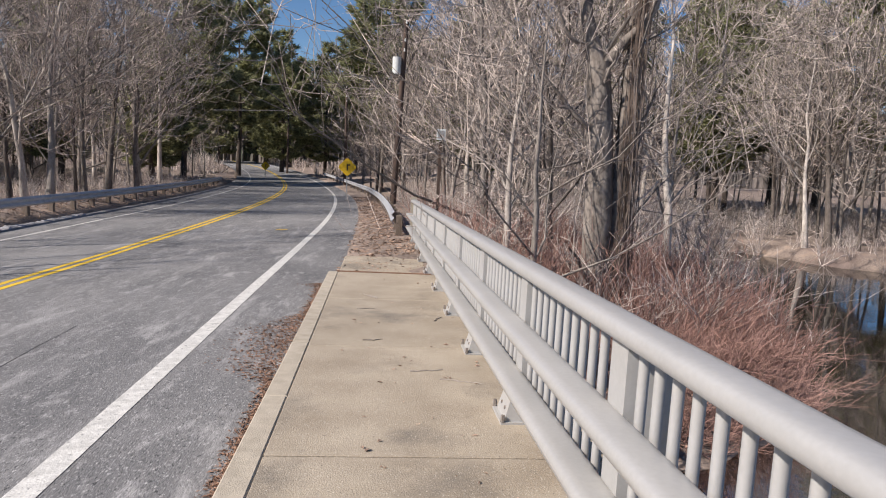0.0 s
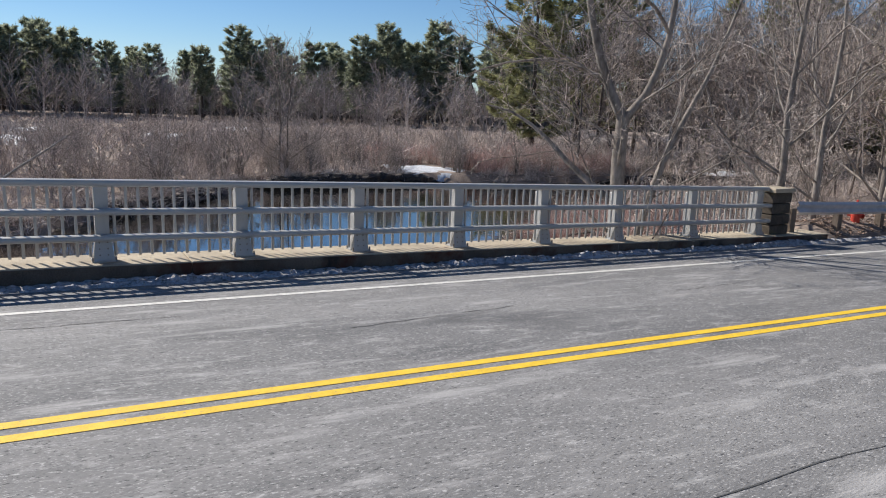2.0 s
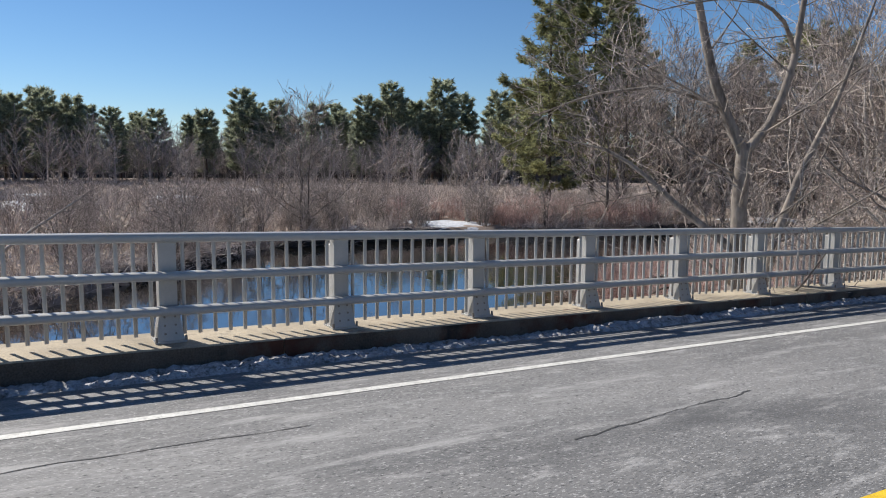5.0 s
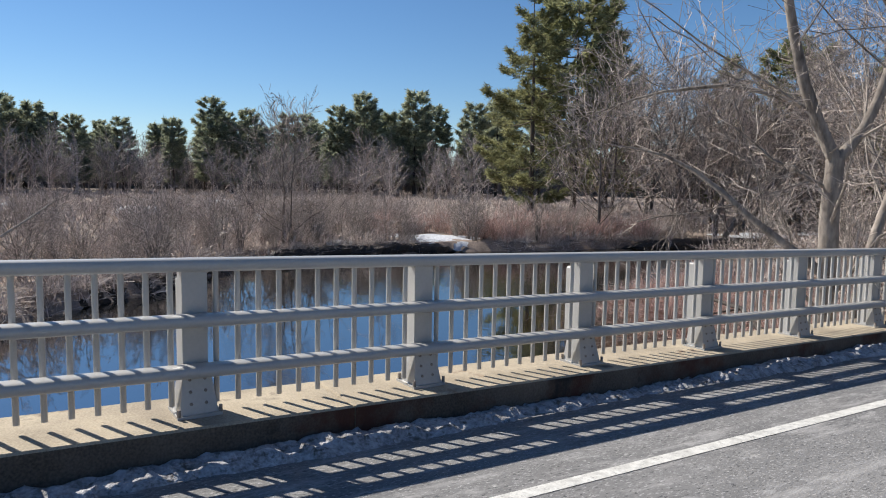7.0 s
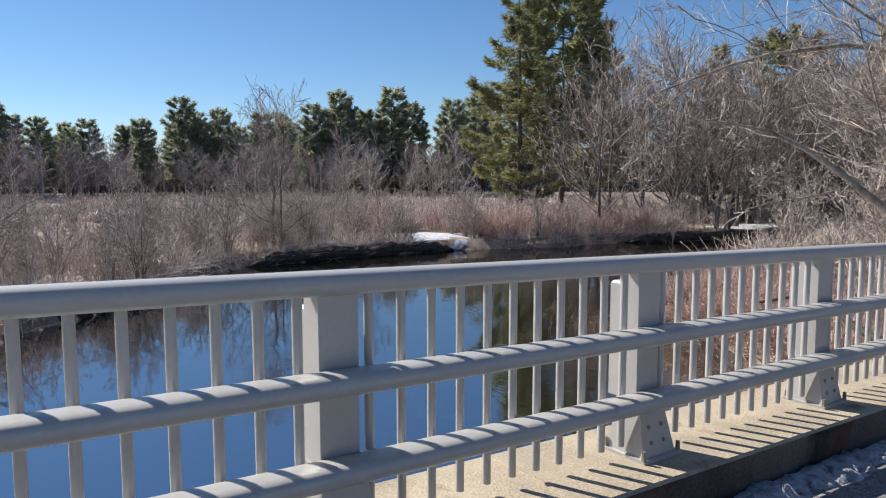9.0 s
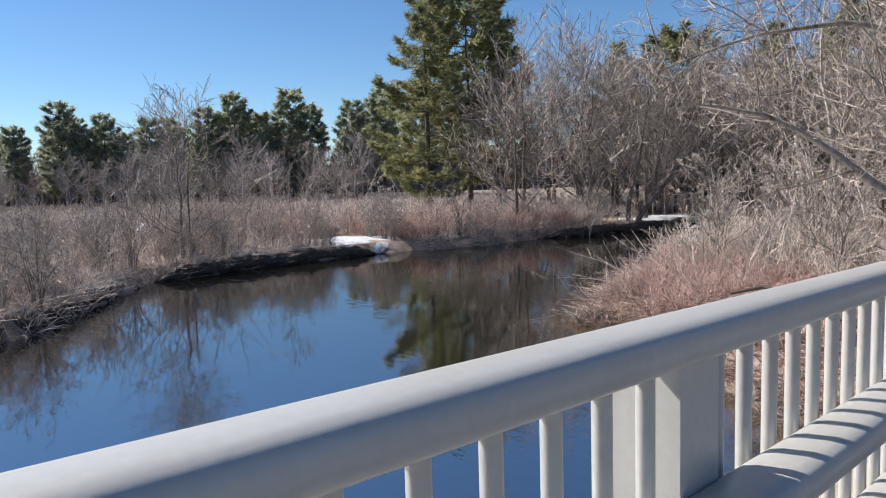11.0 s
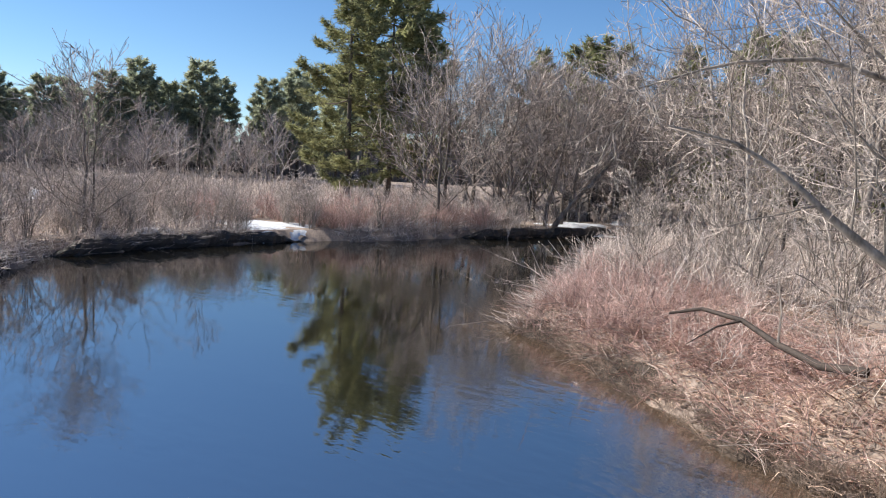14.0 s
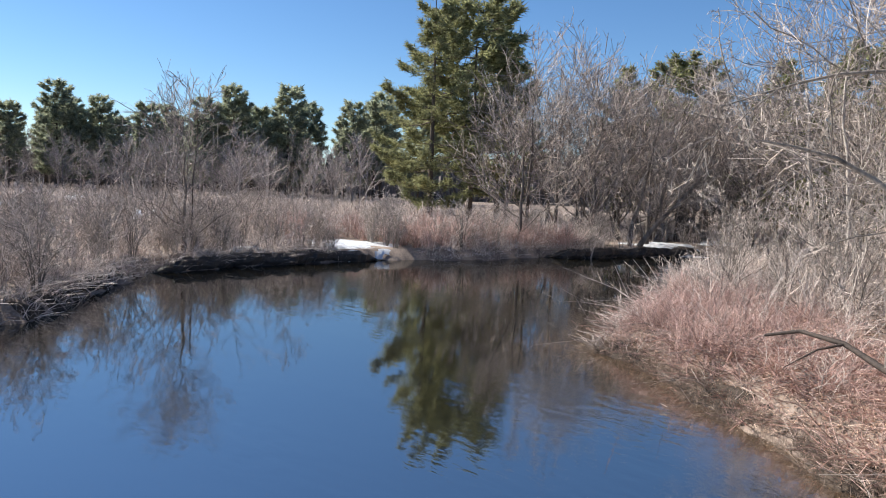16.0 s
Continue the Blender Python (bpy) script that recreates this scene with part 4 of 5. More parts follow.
for i, (x, y, s) in enumerate(((-1.0, 10.1, 0.85), (-1.2, 11.9, 0.8), (-3.1, 18.7, 0.95), (-2.8, 24.4, 1.0), (-3.2, 27.5, 1.0), (-2.6, 37.4, 1.1), (-4.1, 36.8, 1.1), (-3.3, 31.8, 1.1), (-4.6, 21.5, 0.9), (-5.6, 27.2, 0.95),
                               (-9.5, 25, 0.9), (-12.2, 29.5, 0.9), (-7.5, 33, 1.0), (-11, 37, 1.0), (-14, 44, 1.05), (-8, 43, 1.05), (-5.5, 47, 1.1), (-10.5, 52, 1.1), (-7, 57, 1.1))):
    plant(fine[i % 2] if i < 3 else bare[(i * 3) % 7], x, y, s, turn(), (float(r.normal(0, 0.04)), float(r.normal(0, 0.04))), label="leafless tree on the bank beside the road")

# the big vine-hung tree and its neighbours below the sidewalk


def bp(a, z, back=0.0):
    return (16.5 + 0.95 * a + 0.32 * back, 11.5 - 0.32 * a + 0.95 * back, z)


big = bare_mesh(9, 12, 0.4, limbs=[
    ([bp(0.1, -2.4), bp(0.05, 0.2), bp(-0.05, 2.6), bp(-0.25, 4.6)], 0.40, 0.28),
    ([bp(-0.25, 4.5), bp(-0.65, 5.6), bp(-0.75, 7.2), bp(-0.9, 9.8), bp(-1.3, 13)], 0.22, 0.05),
    ([bp(-0.2, 4.4), bp(0.35, 5.2), bp(0.95, 5.7), bp(1.15, 7.0), bp(1.4, 9.5)], 0.15, 0.04),
    ([bp(0.35, -1.5), bp(0.42, 2.0, 0.1), bp(0.50, 5.5, 0.2), bp(0.55, 9.0, 0.2), bp(0.9, 13, 0.3)], 0.18, 0.05),
    ([bp(-0.3, 5.0), bp(-0.9, 5.0, -0.4), bp(-1.25, 5.6, -0.6), bp(-1.3, 7.0, -0.8)], 0.07, 0.02),
    ([bp(-0.1, 2.4), bp(-0.9, 2.1, -0.5), bp(-1.6, 1.9, -0.8)], 0.05, 0.012)], n=(6, 5, 4, 3), width=0.33)
kind = tree_kind("vine_hung_tree", big, BARK_MOTTLED, TWIG, "big old leafless tree hung with brown vines", "tree", "")
big_tree = plant(kind, 0, 0, 1, 0, z=0)
q = np.random.default_rng(12)
vines = []
for i in range(60):
    a0, k = q.normal(-0.2, 0.55), np.linspace(0, 1, 9)
    zz = -1.2 + k * q.uniform(4, 10)
    rad = np.interp(zz, [-2, 0, 4, 8], [0.46, 0.38, 0.31, 0.36]) + q.uniform(0, 0.25)
    ang = a0 + np.cumsum(q.normal(0, 0.14, 9))
    vines.append(np.c_[16.5 + 0.2 + rad * np.cos(ang) + 0.12 * np.cumsum(q.normal(0, 0.3, 9)), 11.4 + rad * np.sin(ang), zz])
part("vines", [sticks(np.array(vines), np.full((60, 9), 0.013), 3)], WET_SEDGE, big_tree, "tangled brown vines")
for i, (x, y, s) in enumerate(((16.6, 15.8, 0.9), (14.6, 9.6, 0.55), (20.7, 17, 0.8), (23.3, 23, 0.9), (34.3, 31, 0.95), (35.6, 31, 1.0), (37.5, 33, 1.05), (35.8, 37, 1.1), (15.2, 20.6, 1.0), (14.4, 12.4, 0.6), (17.6, 26, 0.9), (16.5, 30, 1.0), (16.4, 20, 0.7),
                               (20, 33, 1.0), (15.5, 40, 1.0), (12.2, 44, 0.9), (18, 48, 1.1), (25, 42, 1.1), (30, 44, 1.1), (40, 41, 1.1), (42, 30, 1.0), (45, 35, 1.0), (13.2, 54, 1.0), (20, 60, 1.1), (11.5, 64, 1.1), (28, 54, 1.1), (48, 27, 0.95), (52, 36, 1.0))):
    plant(bare[(i * 2 + 1) % 7], x, y, s, turn(), (float(r.normal(0, 0.05)), float(r.normal(0, 0.05))), label="leafless tree above the river bank")

# slim trees that fill the woods
spots = []
while len(spots) < 190:
    x, y = r.uniform(-46, 62), 16 + 104 * r.uniform(0, 1) ** 1.3
    off = x - float(road_x(y))
    if abs(off) < 8.5 or float(shore_distance(x, y)) < 2.5 or (x < -12 and y < 40) or (x < -30 and y < 62) or (off > 0 and x < 28 and y < 26):
        continue
    spots.append((x, y))
for i, (x, y) in enumerate(spots):
    plant(slim[i % 4], x, y, float(r.uniform(0.75, 1.15)) * (0.72 if x < -10 and y < 80 else 1.0), turn(), (float(r.normal(0, 0.05)), float(r.normal(0, 0.05))))

for i, (x, y, s) in enumerate(((-14, 150, 1.1), (-8, 156, 1.2), (-21, 146, 1.1), (-3, 148, 1.2), (-11, 161, 1.2), (-27, 150, 1.2), (3, 152, 1.1))):
    plant(pine_mid[i % 2], x, y, s, turn())
for i, (x, y) in enumerate(((-16, 144), (-10, 148), (-6, 144), (-19, 155), (-24, 143), (-1, 156), (-12, 154), (-30, 146))):
    plant(slim[i % 4], x, y, 1.1, turn())

# many-stemmed shrubs on the banks
def shrub_kind(seed, twig=0.95, stem=1.0):
    g = np.random.default_rng(seed)
    limbs = []
    for i in range(9):
        az, o, h = g.uniform(0, 6.283), g.uniform(0.25, 0.9), g.uniform(1.6, 3.0)
        cx, cy = math.cos(az) * o, math.sin(az) * o
        limbs.append(([(0.1 * math.cos(az), 0.1 * math.sin(az), -0.1), (cx * 0.35, cy * 0.35, h * 0.45), (cx * 0.75, cy * 0.75, h * 0.8), (cx * 1.3, cy * 1.3, h)], stem * g.uniform(0.018, 0.034), 0.008 * stem))
    return tree_kind("shrub", bare_mesh(seed, 3, 0.03, limbs=limbs, n=(5, 3, 3, 1), width=0.36, droop=0.08, twig=twig), BARK, BRUSH, "leafless many-stemmed shrub on the bank", "shrub", "bank shrubs")


shrubs = [shrub_kind(140 + i) for i in range(3)]
thicket = [shrub_kind(150 + i, 0.42, 0.45) for i in range(3)]
for i, (x0, x1, y0, y1, lo, hi, n, s0, s1) in enumerate(((-34, -18, -6, 14, 0.3, 3.5, 30, 0.5, 0.95), (-60, -24, -14, 20, 3, 24, 40, 0.5, 1.0), (-40, -26, 18, 34, 0.4, 6, 20, 0.5, 0.95), (-14, -5, 15, 32, 1.5, 6, 10, 0.4, 0.8), (12.9, 22, 12, 30, 0.4, 9, 14, 0.6, 1.1))):
    px_ = np.zeros((0, 2))
    while len(px_) < n:
        cc = np.c_[r.uniform(x0, x1, 400), r.uniform(y0, y1, 400)]
        dd = shore_distance(cc[:, 0], cc[:, 1])
        px_ = np.r_[px_, cc[(dd > lo) & (dd < hi) & (np.abs(cc[:, 0] - road_x(cc[:, 1])) > 7.2)]]
    for x, y in px_[:n]:
        plant(shrubs[int(r.integers(3))], float(x), float(y), float(r.uniform(s0, s1)), turn())

for x, y, s in ((-6.6, 15.8, 1.6), (-8.3, 19.5, 1.9), (-10.8, 17.2, 1.3), (-12.6, 21, 1.6), (-9.6, 23, 1.9), (-3.6, 13.5, 1.6), (-5.4, 18.5, 1.9), (-12.8, 27, 1.8)):
    plant(thicket[int(r.integers(3))], x, y, 0.9 * s, turn(), label="tall leafless thicket shrub on the bank")
rs = np.random.default_rng(77)
marsh = np.c_[rs.uniform(-62, -24, 900), rs.uniform(-14, 20, 900)]
off = shore_distance(marsh[:, 0], marsh[:, 1])
for x, y in marsh[(off > 1.0) & (off < 22)][:45]:
    plant(shrubs[int(rs.integers(3))], float(x), float(y), float(rs.uniform(0.55, 1.05)), float(rs.uniform(0, 6.283)), label="leafless grey-brown shrub standing in the marsh")
for i in range(12):
    plant(slim[i % 4], float(r.uniform(-82, -60)), float(r.uniform(-24, -13)), float(r.uniform(0.45, 0.75)), turn(), label="leafless tree at the edge of the marsh")

# woods too far to count
far_pieces = []


def far_mesh(seed):
    """A coarse leafless tree for the distance."""
    g = np.random.default_rng(seed)
    s = np.linspace(0, 1, 4)
    P, R = np.c_[0.3 * s, 0.2 * np.sin(3 * s), 11 * s][None], (0.14 * (1 - 0.85 * s))[None]
    m, mr = shoots(g, P, R, 10, 0.1, 0.97, 0.5, (35, 75), 0.2, 4, 0.5)
    b2, r2 = shoots(g, m, mr, 8, 0.15, 0.97, 0.6, (30, 75), 0.06, 2, 0.6)
    return [sticks(P, R, 4), sticks(m, np.maximum(mr, 0.05), 3), sticks(b2, np.maximum(r2, 0.042), 3)]


pat = [far_mesh(90 + i) for i in range(4)]
for i in range(510):
    if i < 350:
        a = r.uniform(math.radians(52), math.radians(116))
        d = r.uniform(112, 170) if i % 4 else r.uniform(90, 122) * (1 if a > 1.72 or a < 1.1 else 1.25)
        x, y = -math.sin(a) * d, -7 + math.cos(a) * d
    elif i >= 470:
        x, y = r.uniform(-90, -56), r.uniform(-34, -13)
    else:
        x, y = r.uniform(-85, 110), r.uniform(95, 190)
        if abs(x - float(road_x(y))) < 8:
            continue
    s, t = r.uniform(0.38, 0.78) if i < 350 or i >= 470 else r.uniform(0.9, 1.4), turn()
    m = np.array([[math.cos(t), -math.sin(t), 0], [math.sin(t), math.cos(t), 0], [0, 0, 1]]) * s
    for v, f in pat[i % 4]:
        far_pieces.append((v @ m.T + [x, y, float(ground_z(x, y))], f))
tagged(part("far_woods", far_pieces, FAR_TWIG), "grey leafless woods beyond the marsh", "woods", kind="stuff")



def wood_ridge():
    """The closed edge of the woods on the skyline, far behind the single trees."""
    g = np.random.default_rng(8)
    n = 2600
    a = np.linspace(0, 2 * np.pi, n)
    ahead = np.clip(np.cos(a), 0, 1) ** 2
    top = 7.5 + 6.5 * ahead + 1.2 * np.sin(a * 23) + 0.8 * np.sin(a * 57 + 1) + 1.1 * np.sin(a * 211 + 2) + g.uniform(-1.3, 1.3, n)
    rows = []
    for k, (rad, f) in enumerate(((171, 0.0), (172, 0.35), (174, 0.7), (176, 1.0), (181, 0.9), (187, 0.0))):
        jit = g.uniform(-0.6, 0.6, n)
        jit[-1] = jit[0]
        rows.append(np.c_[-np.sin(a) * (rad + jit), -7 + np.cos(a) * (rad + jit), -2.2 + f * top + g.uniform(-0.3, 0.3, n) * (f > 0)])
    v = np.stack(rows, 1).reshape(-1, 3)
    i = (np.arange(n - 1)[:, None] * 6 + np.arange(5)[None]).ravel()
    return tagged(part("backdrop_woods", [(v, np.c_[i, i + 1, i + 7, i + 6])], FAR_WOOD), "grey-brown woods on the skyline", "backdrop", kind="structure")


FAR_WOOD = material("distant_woods", (0.055, 0.048, 0.045), (0.22, 0.19, 0.17), 0.5, 1.0, 1.0, 2.2, stretch=(1, 1, 0.35), stain=[((0.035, 0.05, 0.03), 0.06, 0.55, 0.65)])
wood_ridge()

# ---- brush, grass and litter ----


def tuft_field(name, label, category, seed, n, sampler, height, mat_, stems=9, radius=0.006, spread=0.55, twigs=3, lie=0.0, keep=None, joints=3, wander=0.05):
    """Clumps of thin arching stems with side twigs on the ground."""
    g = np.random.default_rng(seed)
    xy = sampler(g, n)
    d = shore_distance(xy[:, 0], xy[:, 1])
    off = np.abs(xy[:, 0] - road_x(xy[:, 1]))
    ok = (d > -0.25) & (off > 6.7)
    for x0, x1, y0, y1 in ((-35.4, -28.5, 14.2, 19.4), (-29.0, -22.2, 36.5, 43.5)):
        ok &= ~((xy[:, 0] > x0) & (xy[:, 0] < x1) & (xy[:, 1] > y0) & (xy[:, 1] < y1))
    if keep is not None:
        ok &= keep(xy[:, 0], xy[:, 1], d)
    xy = xy[ok]
    m = len(xy)
    base = np.c_[xy, ground_z(xy[:, 0], xy[:, 1]) - 0.05]
    swell = 0.5 + 0.5 * np.sin(xy[:, 0] * 0.55 + 2 * np.sin(xy[:, 1] * 0.23)) * np.sin(xy[:, 1] * 0.61 + 1.5 * np.sin(xy[:, 0] * 0.31))
    hs = height[0] + (height[1] - height[0]) * np.clip(0.25 + swell * 0.75, 0, 1) * g.uniform(0.35, 1.15, m)
    own = np.repeat(np.arange(m), stems)
    k = len(own)
    az = g.uniform(0, 6.283, k)
    out = np.abs(g.normal(0, spread, k)) + lie
    h = hs[own] * g.uniform(0.5, 1.1, k)
    b = base[own] + np.c_[g.normal(0, 0.10, (k, 2)), np.zeros(k)]
    s = np.linspace(0, 1, joints)
    P = np.stack([b[:, :1] + (np.cos(az) * out * h)[:, None] * s ** 1.3 + np.cumsum(g.normal(0, wander, (k, joints)), 1) * h[:, None],
                  b[:, 1:2] + (np.sin(az) * out * h)[:, None] * s ** 1.3 + np.cumsum(g.normal(0, wander, (k, joints)), 1) * h[:, None],
                  b[:, 2:] + h[:, None] * (s - (0.25 + lie) * np.minimum(out, 1)[:, None] * s ** 2)], -1)
    R = radius * g.uniform(0.7, 1.4, k)[:, None] * (1.1 - 0.7 * s)
    pieces = [sticks(P, R, 3)]
    if twigs:
        tp, tr = shoots(g, P, R, twigs, 0.3, 0.95, 0.35, (20, 60), 0.05, 2, 0.8)
        pieces.append(sticks(tp, np.maximum(tr, radius * 0.45), 3))
    ob = part(name, pieces, mat_)
    return tagged(ob, label, category, kind="stuff")


def area(x0, x1, y0, y1):
    return lambda g, n: np.c_[g.uniform(x0, x1, n), g.uniform(y0, y1, n)]


def along_shore(x0, x1, y0, y1, lo, hi):
    """Points in a box whose distance from the water lies between lo and hi."""
    def pick(g, n):
        got = np.zeros((0, 2))
        while len(got) < n:
            c = np.c_[g.uniform(x0, x1, 4000), g.uniform(y0, y1, 4000)]
            d = shore_distance(c[:, 0], c[:, 1])
            got = np.r_[got, c[(d > lo) & (d < hi)]]
        return got[:n]
    return pick


tuft_field("marsh_brush", "grey-brown leafless brush along the river bank", "brush", 1, 900, along_shore(-46, -12, -12, 32, 0.02, 7), (0.4, 1.7), BRUSH, 6, 0.013, 0.7, 5)
tuft_field("bank_sedge", "dead sedge hanging over the far river edge", "grass", 15, 1300, along_shore(-34, -10, -12, 30, -0.05, 0.8), (0.3, 0.9), BRUSH, 9, 0.008, 1.0, 0, lie=0.25)
tuft_field("marsh_brush", "grey-brown leafless brush over the marsh", "brush", 2, 2000, along_shore(-84, -16, -36, 42, 6, 52), (0.6, 2.2), BRUSH, 5, 0.024, 0.7, 3, joints=2)
tuft_field("marsh_grass", "pale brown marsh grass and low brush", "grass", 3, 5000, area(-150, -56, -65, 90), (0.4, 1.2), BRUSH, 6, 0.035, 0.9, 0, joints=2)
tuft_field("red_brush", "reddish leafless dogwood brush on the bank", "brush", 4, 520, along_shore(-44, -25, 14, 30, 0.3, 9), (0.8, 2.0), RED_BRUSH, 8, 0.012, 0.55, 5)
tuft_field("red_brush", "reddish leafless dogwood brush on the bank", "brush", 5, 360, along_shore(-14, -5, 6, 24, 0.15, 3.6), (0.4, 1.0), RED_BRUSH, 6, 0.006, 0.8, 5, keep=lambda x, y, d: x - 0.3 * y < -9.5)
tuft_field("bank_brush", "tan and pink leafless brush on the bank", "brush", 6, 560, along_shore(-16, -1.2, 4.5, 40, 1.2, 14), (0.3, 1.15), BRUSH, 6, 0.007, 1.2, 6, keep=lambda x, y, d: (y > 13.5) | (np.sin(x * 3.1) * np.sin(y * 2.7) > 0.45))
tuft_field("bank_grass", "matted dry tan grass on the bank", "grass", 7, 3600, along_shore(-13, -0.5, 2.4, 18, -0.16, 5), (0.08, 0.34), STRAW, 7, 0.005, 1.2, 0, lie=0.4)
tuft_field("bank_grass", "matted pinkish brush stems on the bank", "grass", 16, 700, along_shore(-13, -0.5, 2.6, 20, 0.0, 6), (0.2, 0.8), RED_BRUSH, 8, 0.0055, 1.0, 2, lie=0.3)
tuft_field("bank_grass", "brown sedge hanging over the water edge", "grass", 17, 1100, along_shore(-14, -0.6, 2.2, 20, -0.22, 0.25), (0.15, 0.55), WET_SEDGE, 11, 0.005, 1.0, 0, lie=0.1)
tuft_field("bank_sticks", "grey fallen sticks tangled on the bank", "sticks", 19, 110, along_shore(-11, -0.6, 2.6, 16, 0.0, 5), (0.7, 1.5), TWIG, 2, 0.009, 0.9, 5, lie=0.7)
tuft_field("bank_sticks", "dark fallen sticks tangled on the bank", "sticks", 20, 110, along_shore(-9, -0.6, 2.6, 12, 0.0, 4), (0.6, 1.5), RED_BROWN, 3, 0.009, 0.9, 3, lie=0.6)
tuft_field("bank_grass", "dark brown stems among the dry grass", "grass", 22, 900, along_shore(-12, -0.5, 2.4, 16, -0.1, 5), (0.12, 0.5), RED_BROWN, 5, 0.0045, 1.1, 3, lie=0.3)
tuft_field("woodland_brush", "brown brush at the end of the road", "brush", 18, 500, area(-45, 40, 100, 166), (1.2, 4.0), BRUSH, 9, 0.03, 0.5, 1, joints=2)
tuft_field("woodland_brush", "tangled brown brush under the trees", "brush", 8, 1300, area(-24, 1, 13, 75), (0.5, 1.9), BRUSH, 5, 0.013, 0.8, 5)
tuft_field("bank_brush", "tangled brown and red brush below the sidewalk", "brush", 9, 800, area(12.9, 21, 3.0, 26), (0.5, 1.6), RED_BROWN, 9, 0.007, 0.9, 4, joints=4, wander=0.09)
tuft_field("bank_brush", "tangled brown brush below the sidewalk", "brush", 10, 1000, area(12.9, 30, 9, 75), (0.7, 2.4), BRUSH, 6, 0.012, 0.7, 5)
tuft_field("bank_brush", "dense red-brown thicket under the trees", "brush", 21, 420, area(12.9, 21, 9, 26), (1.0, 2.5), RED_BROWN, 7, 0.010, 0.45, 4)
tuft_field("woodland_brush", "brown brush on the far bank of the river", "brush", 11, 700, area(28, 60, 22, 60), (0.6, 2.6), BRUSH, 9, 0.011, 0.6, 2)
tuft_field("woodland_brush", "brown brush along the far wood edge", "brush", 12, 900, area(-46, -20, 26, 75), (0.6, 2.0), BRUSH, 6, 0.016, 0.6, 4)
tuft_field("bank_brush", "low brown brush by the water", "brush", 13, 300, along_shore(12.6, 24, 3.0, 16, 0.05, 2.2), (0.3, 0.9), RED_BROWN, 12, 0.005, 1.1, 4, joints=4, wander=0.09)


def peat_bank(first, last, seed, prof, mat_, label):
    """The dark undercut edge of the marsh along a stretch of the shore."""
    pts = []
    for (ax, ay), (bx, by) in zip(SHORE[first:last], SHORE[first + 1:last + 1]):
        n = int(math.hypot(bx - ax, by - ay) / 0.25) + 1
        nx, ny = -(by - ay), bx - ax
        ln = math.hypot(nx, ny)
        pts += [(ax + (bx - ax) * i / n, ay + (by - ay) * i / n, nx / ln, ny / ln) for i in range(n)]
    p = np.array(pts)
    step = np.linspace(-1.2, 1.6, 57)
    X, Y = p[:, :1] + p[:, 2:3] * step, p[:, 1:2] + p[:, 3:] * step
    d = shore_distance(X, Y)
    far = step[np.argmax(d > 0.10, axis=1)]
    g = np.random.default_rng(seed)
    rows = []
    m = np.arange(len(p))
    ends = np.clip(np.minimum(m, m[::-1]) / 7, 0, 1)
    for off, z in prof:
        o = far + off + g.normal(0, 0.04, len(p))
        zz = -2.5 + (z + 2.5) * np.maximum(ends, 0.1) + g.normal(0, 0.035, len(p)) + 0.05 * np.sin(np.arange(len(p)) * 0.4)
        rows.append(np.c_[p[:, 0] + p[:, 2] * o, p[:, 1] + p[:, 3] * o, zz])
    v = np.stack(rows, 1).reshape(-1, 3)
    i = (np.arange(len(p) - 1)[:, None] * 6 + np.arange(5)[None]).ravel()
    return tagged(part("bank_edge", [(v, np.c_[i, i + 1, i + 7, i + 6])], mat_), label, "bank", kind="structure")


UNDERCUT = ((-0.50, -2.62), (-0.28, -2.38), (-0.40, -2.20), (-0.36, -1.98), (-0.10, -1.84), (0.50, -1.84))
peat_bank(5, 7, 14, UNDERCUT, PEAT, "wet peat edge of the marsh, darkened for shade")
peat_bank(2, 5, 17, ((-0.5, -2.62), (-0.28, -2.42), (-0.25, -2.33), (-0.12, -2.20), (0.02, -2.04), (0.30, -1.92)), MUD, "wet brown mud under the marsh brush")
peat_bank(9, 11, 15, UNDERCUT, PEAT, "wet peat edge of the marsh, darkened for shade")
peat_bank(17, 24, 16, ((-0.9, -2.8), (-0.35, -2.46), (-0.15, -2.32), (0.05, -2.20), (0.2, -2.11), (0.36, -2.06)), MUD, "wet brown mud at the water edge")


def snow_patch(x0, x1, y0, y1, seed, rise=0.10):
    """An uneven sheet of old snow that follows the ground."""
    g = np.random.default_rng(seed)
    n = 22
    u = np.linspace(-1, 1, n)
    U, V = np.meshgrid(u, u)
    ph = g.uniform(0, 6.28, 4)
    edge = 0.75 + 0.18 * np.sin(3 * np.arctan2(V, U) + ph[0]) + 0.12 * np.sin(5 * np.arctan2(V, U) + ph[1])
    X, Y = (x0 + x1) / 2 + U * (x1 - x0) / 2, (y0 + y1) / 2 + V * (y1 - y0) / 2
    Z = np.maximum(ground_z(X, Y), WATER_Z - 0.02) + rise * np.clip(edge - np.hypot(U, V), -0.6, 0.45) * 2.2 + 0.015 * np.sin(9 * U + ph[2]) * np.sin(8 * V + ph[3])
    v = np.stack([X, Y, Z], -1).reshape(-1, 3)
    i = (np.arange(n - 1)[:, None] * n + np.arange(n - 1)[None]).ravel()
    return tagged(part("snow_patch", [(v, np.c_[i, i + 1, i + n + 1, i + n])], SNOW, smooth=True), "patch of old white snow on the bank", "snow", group="snow patches")


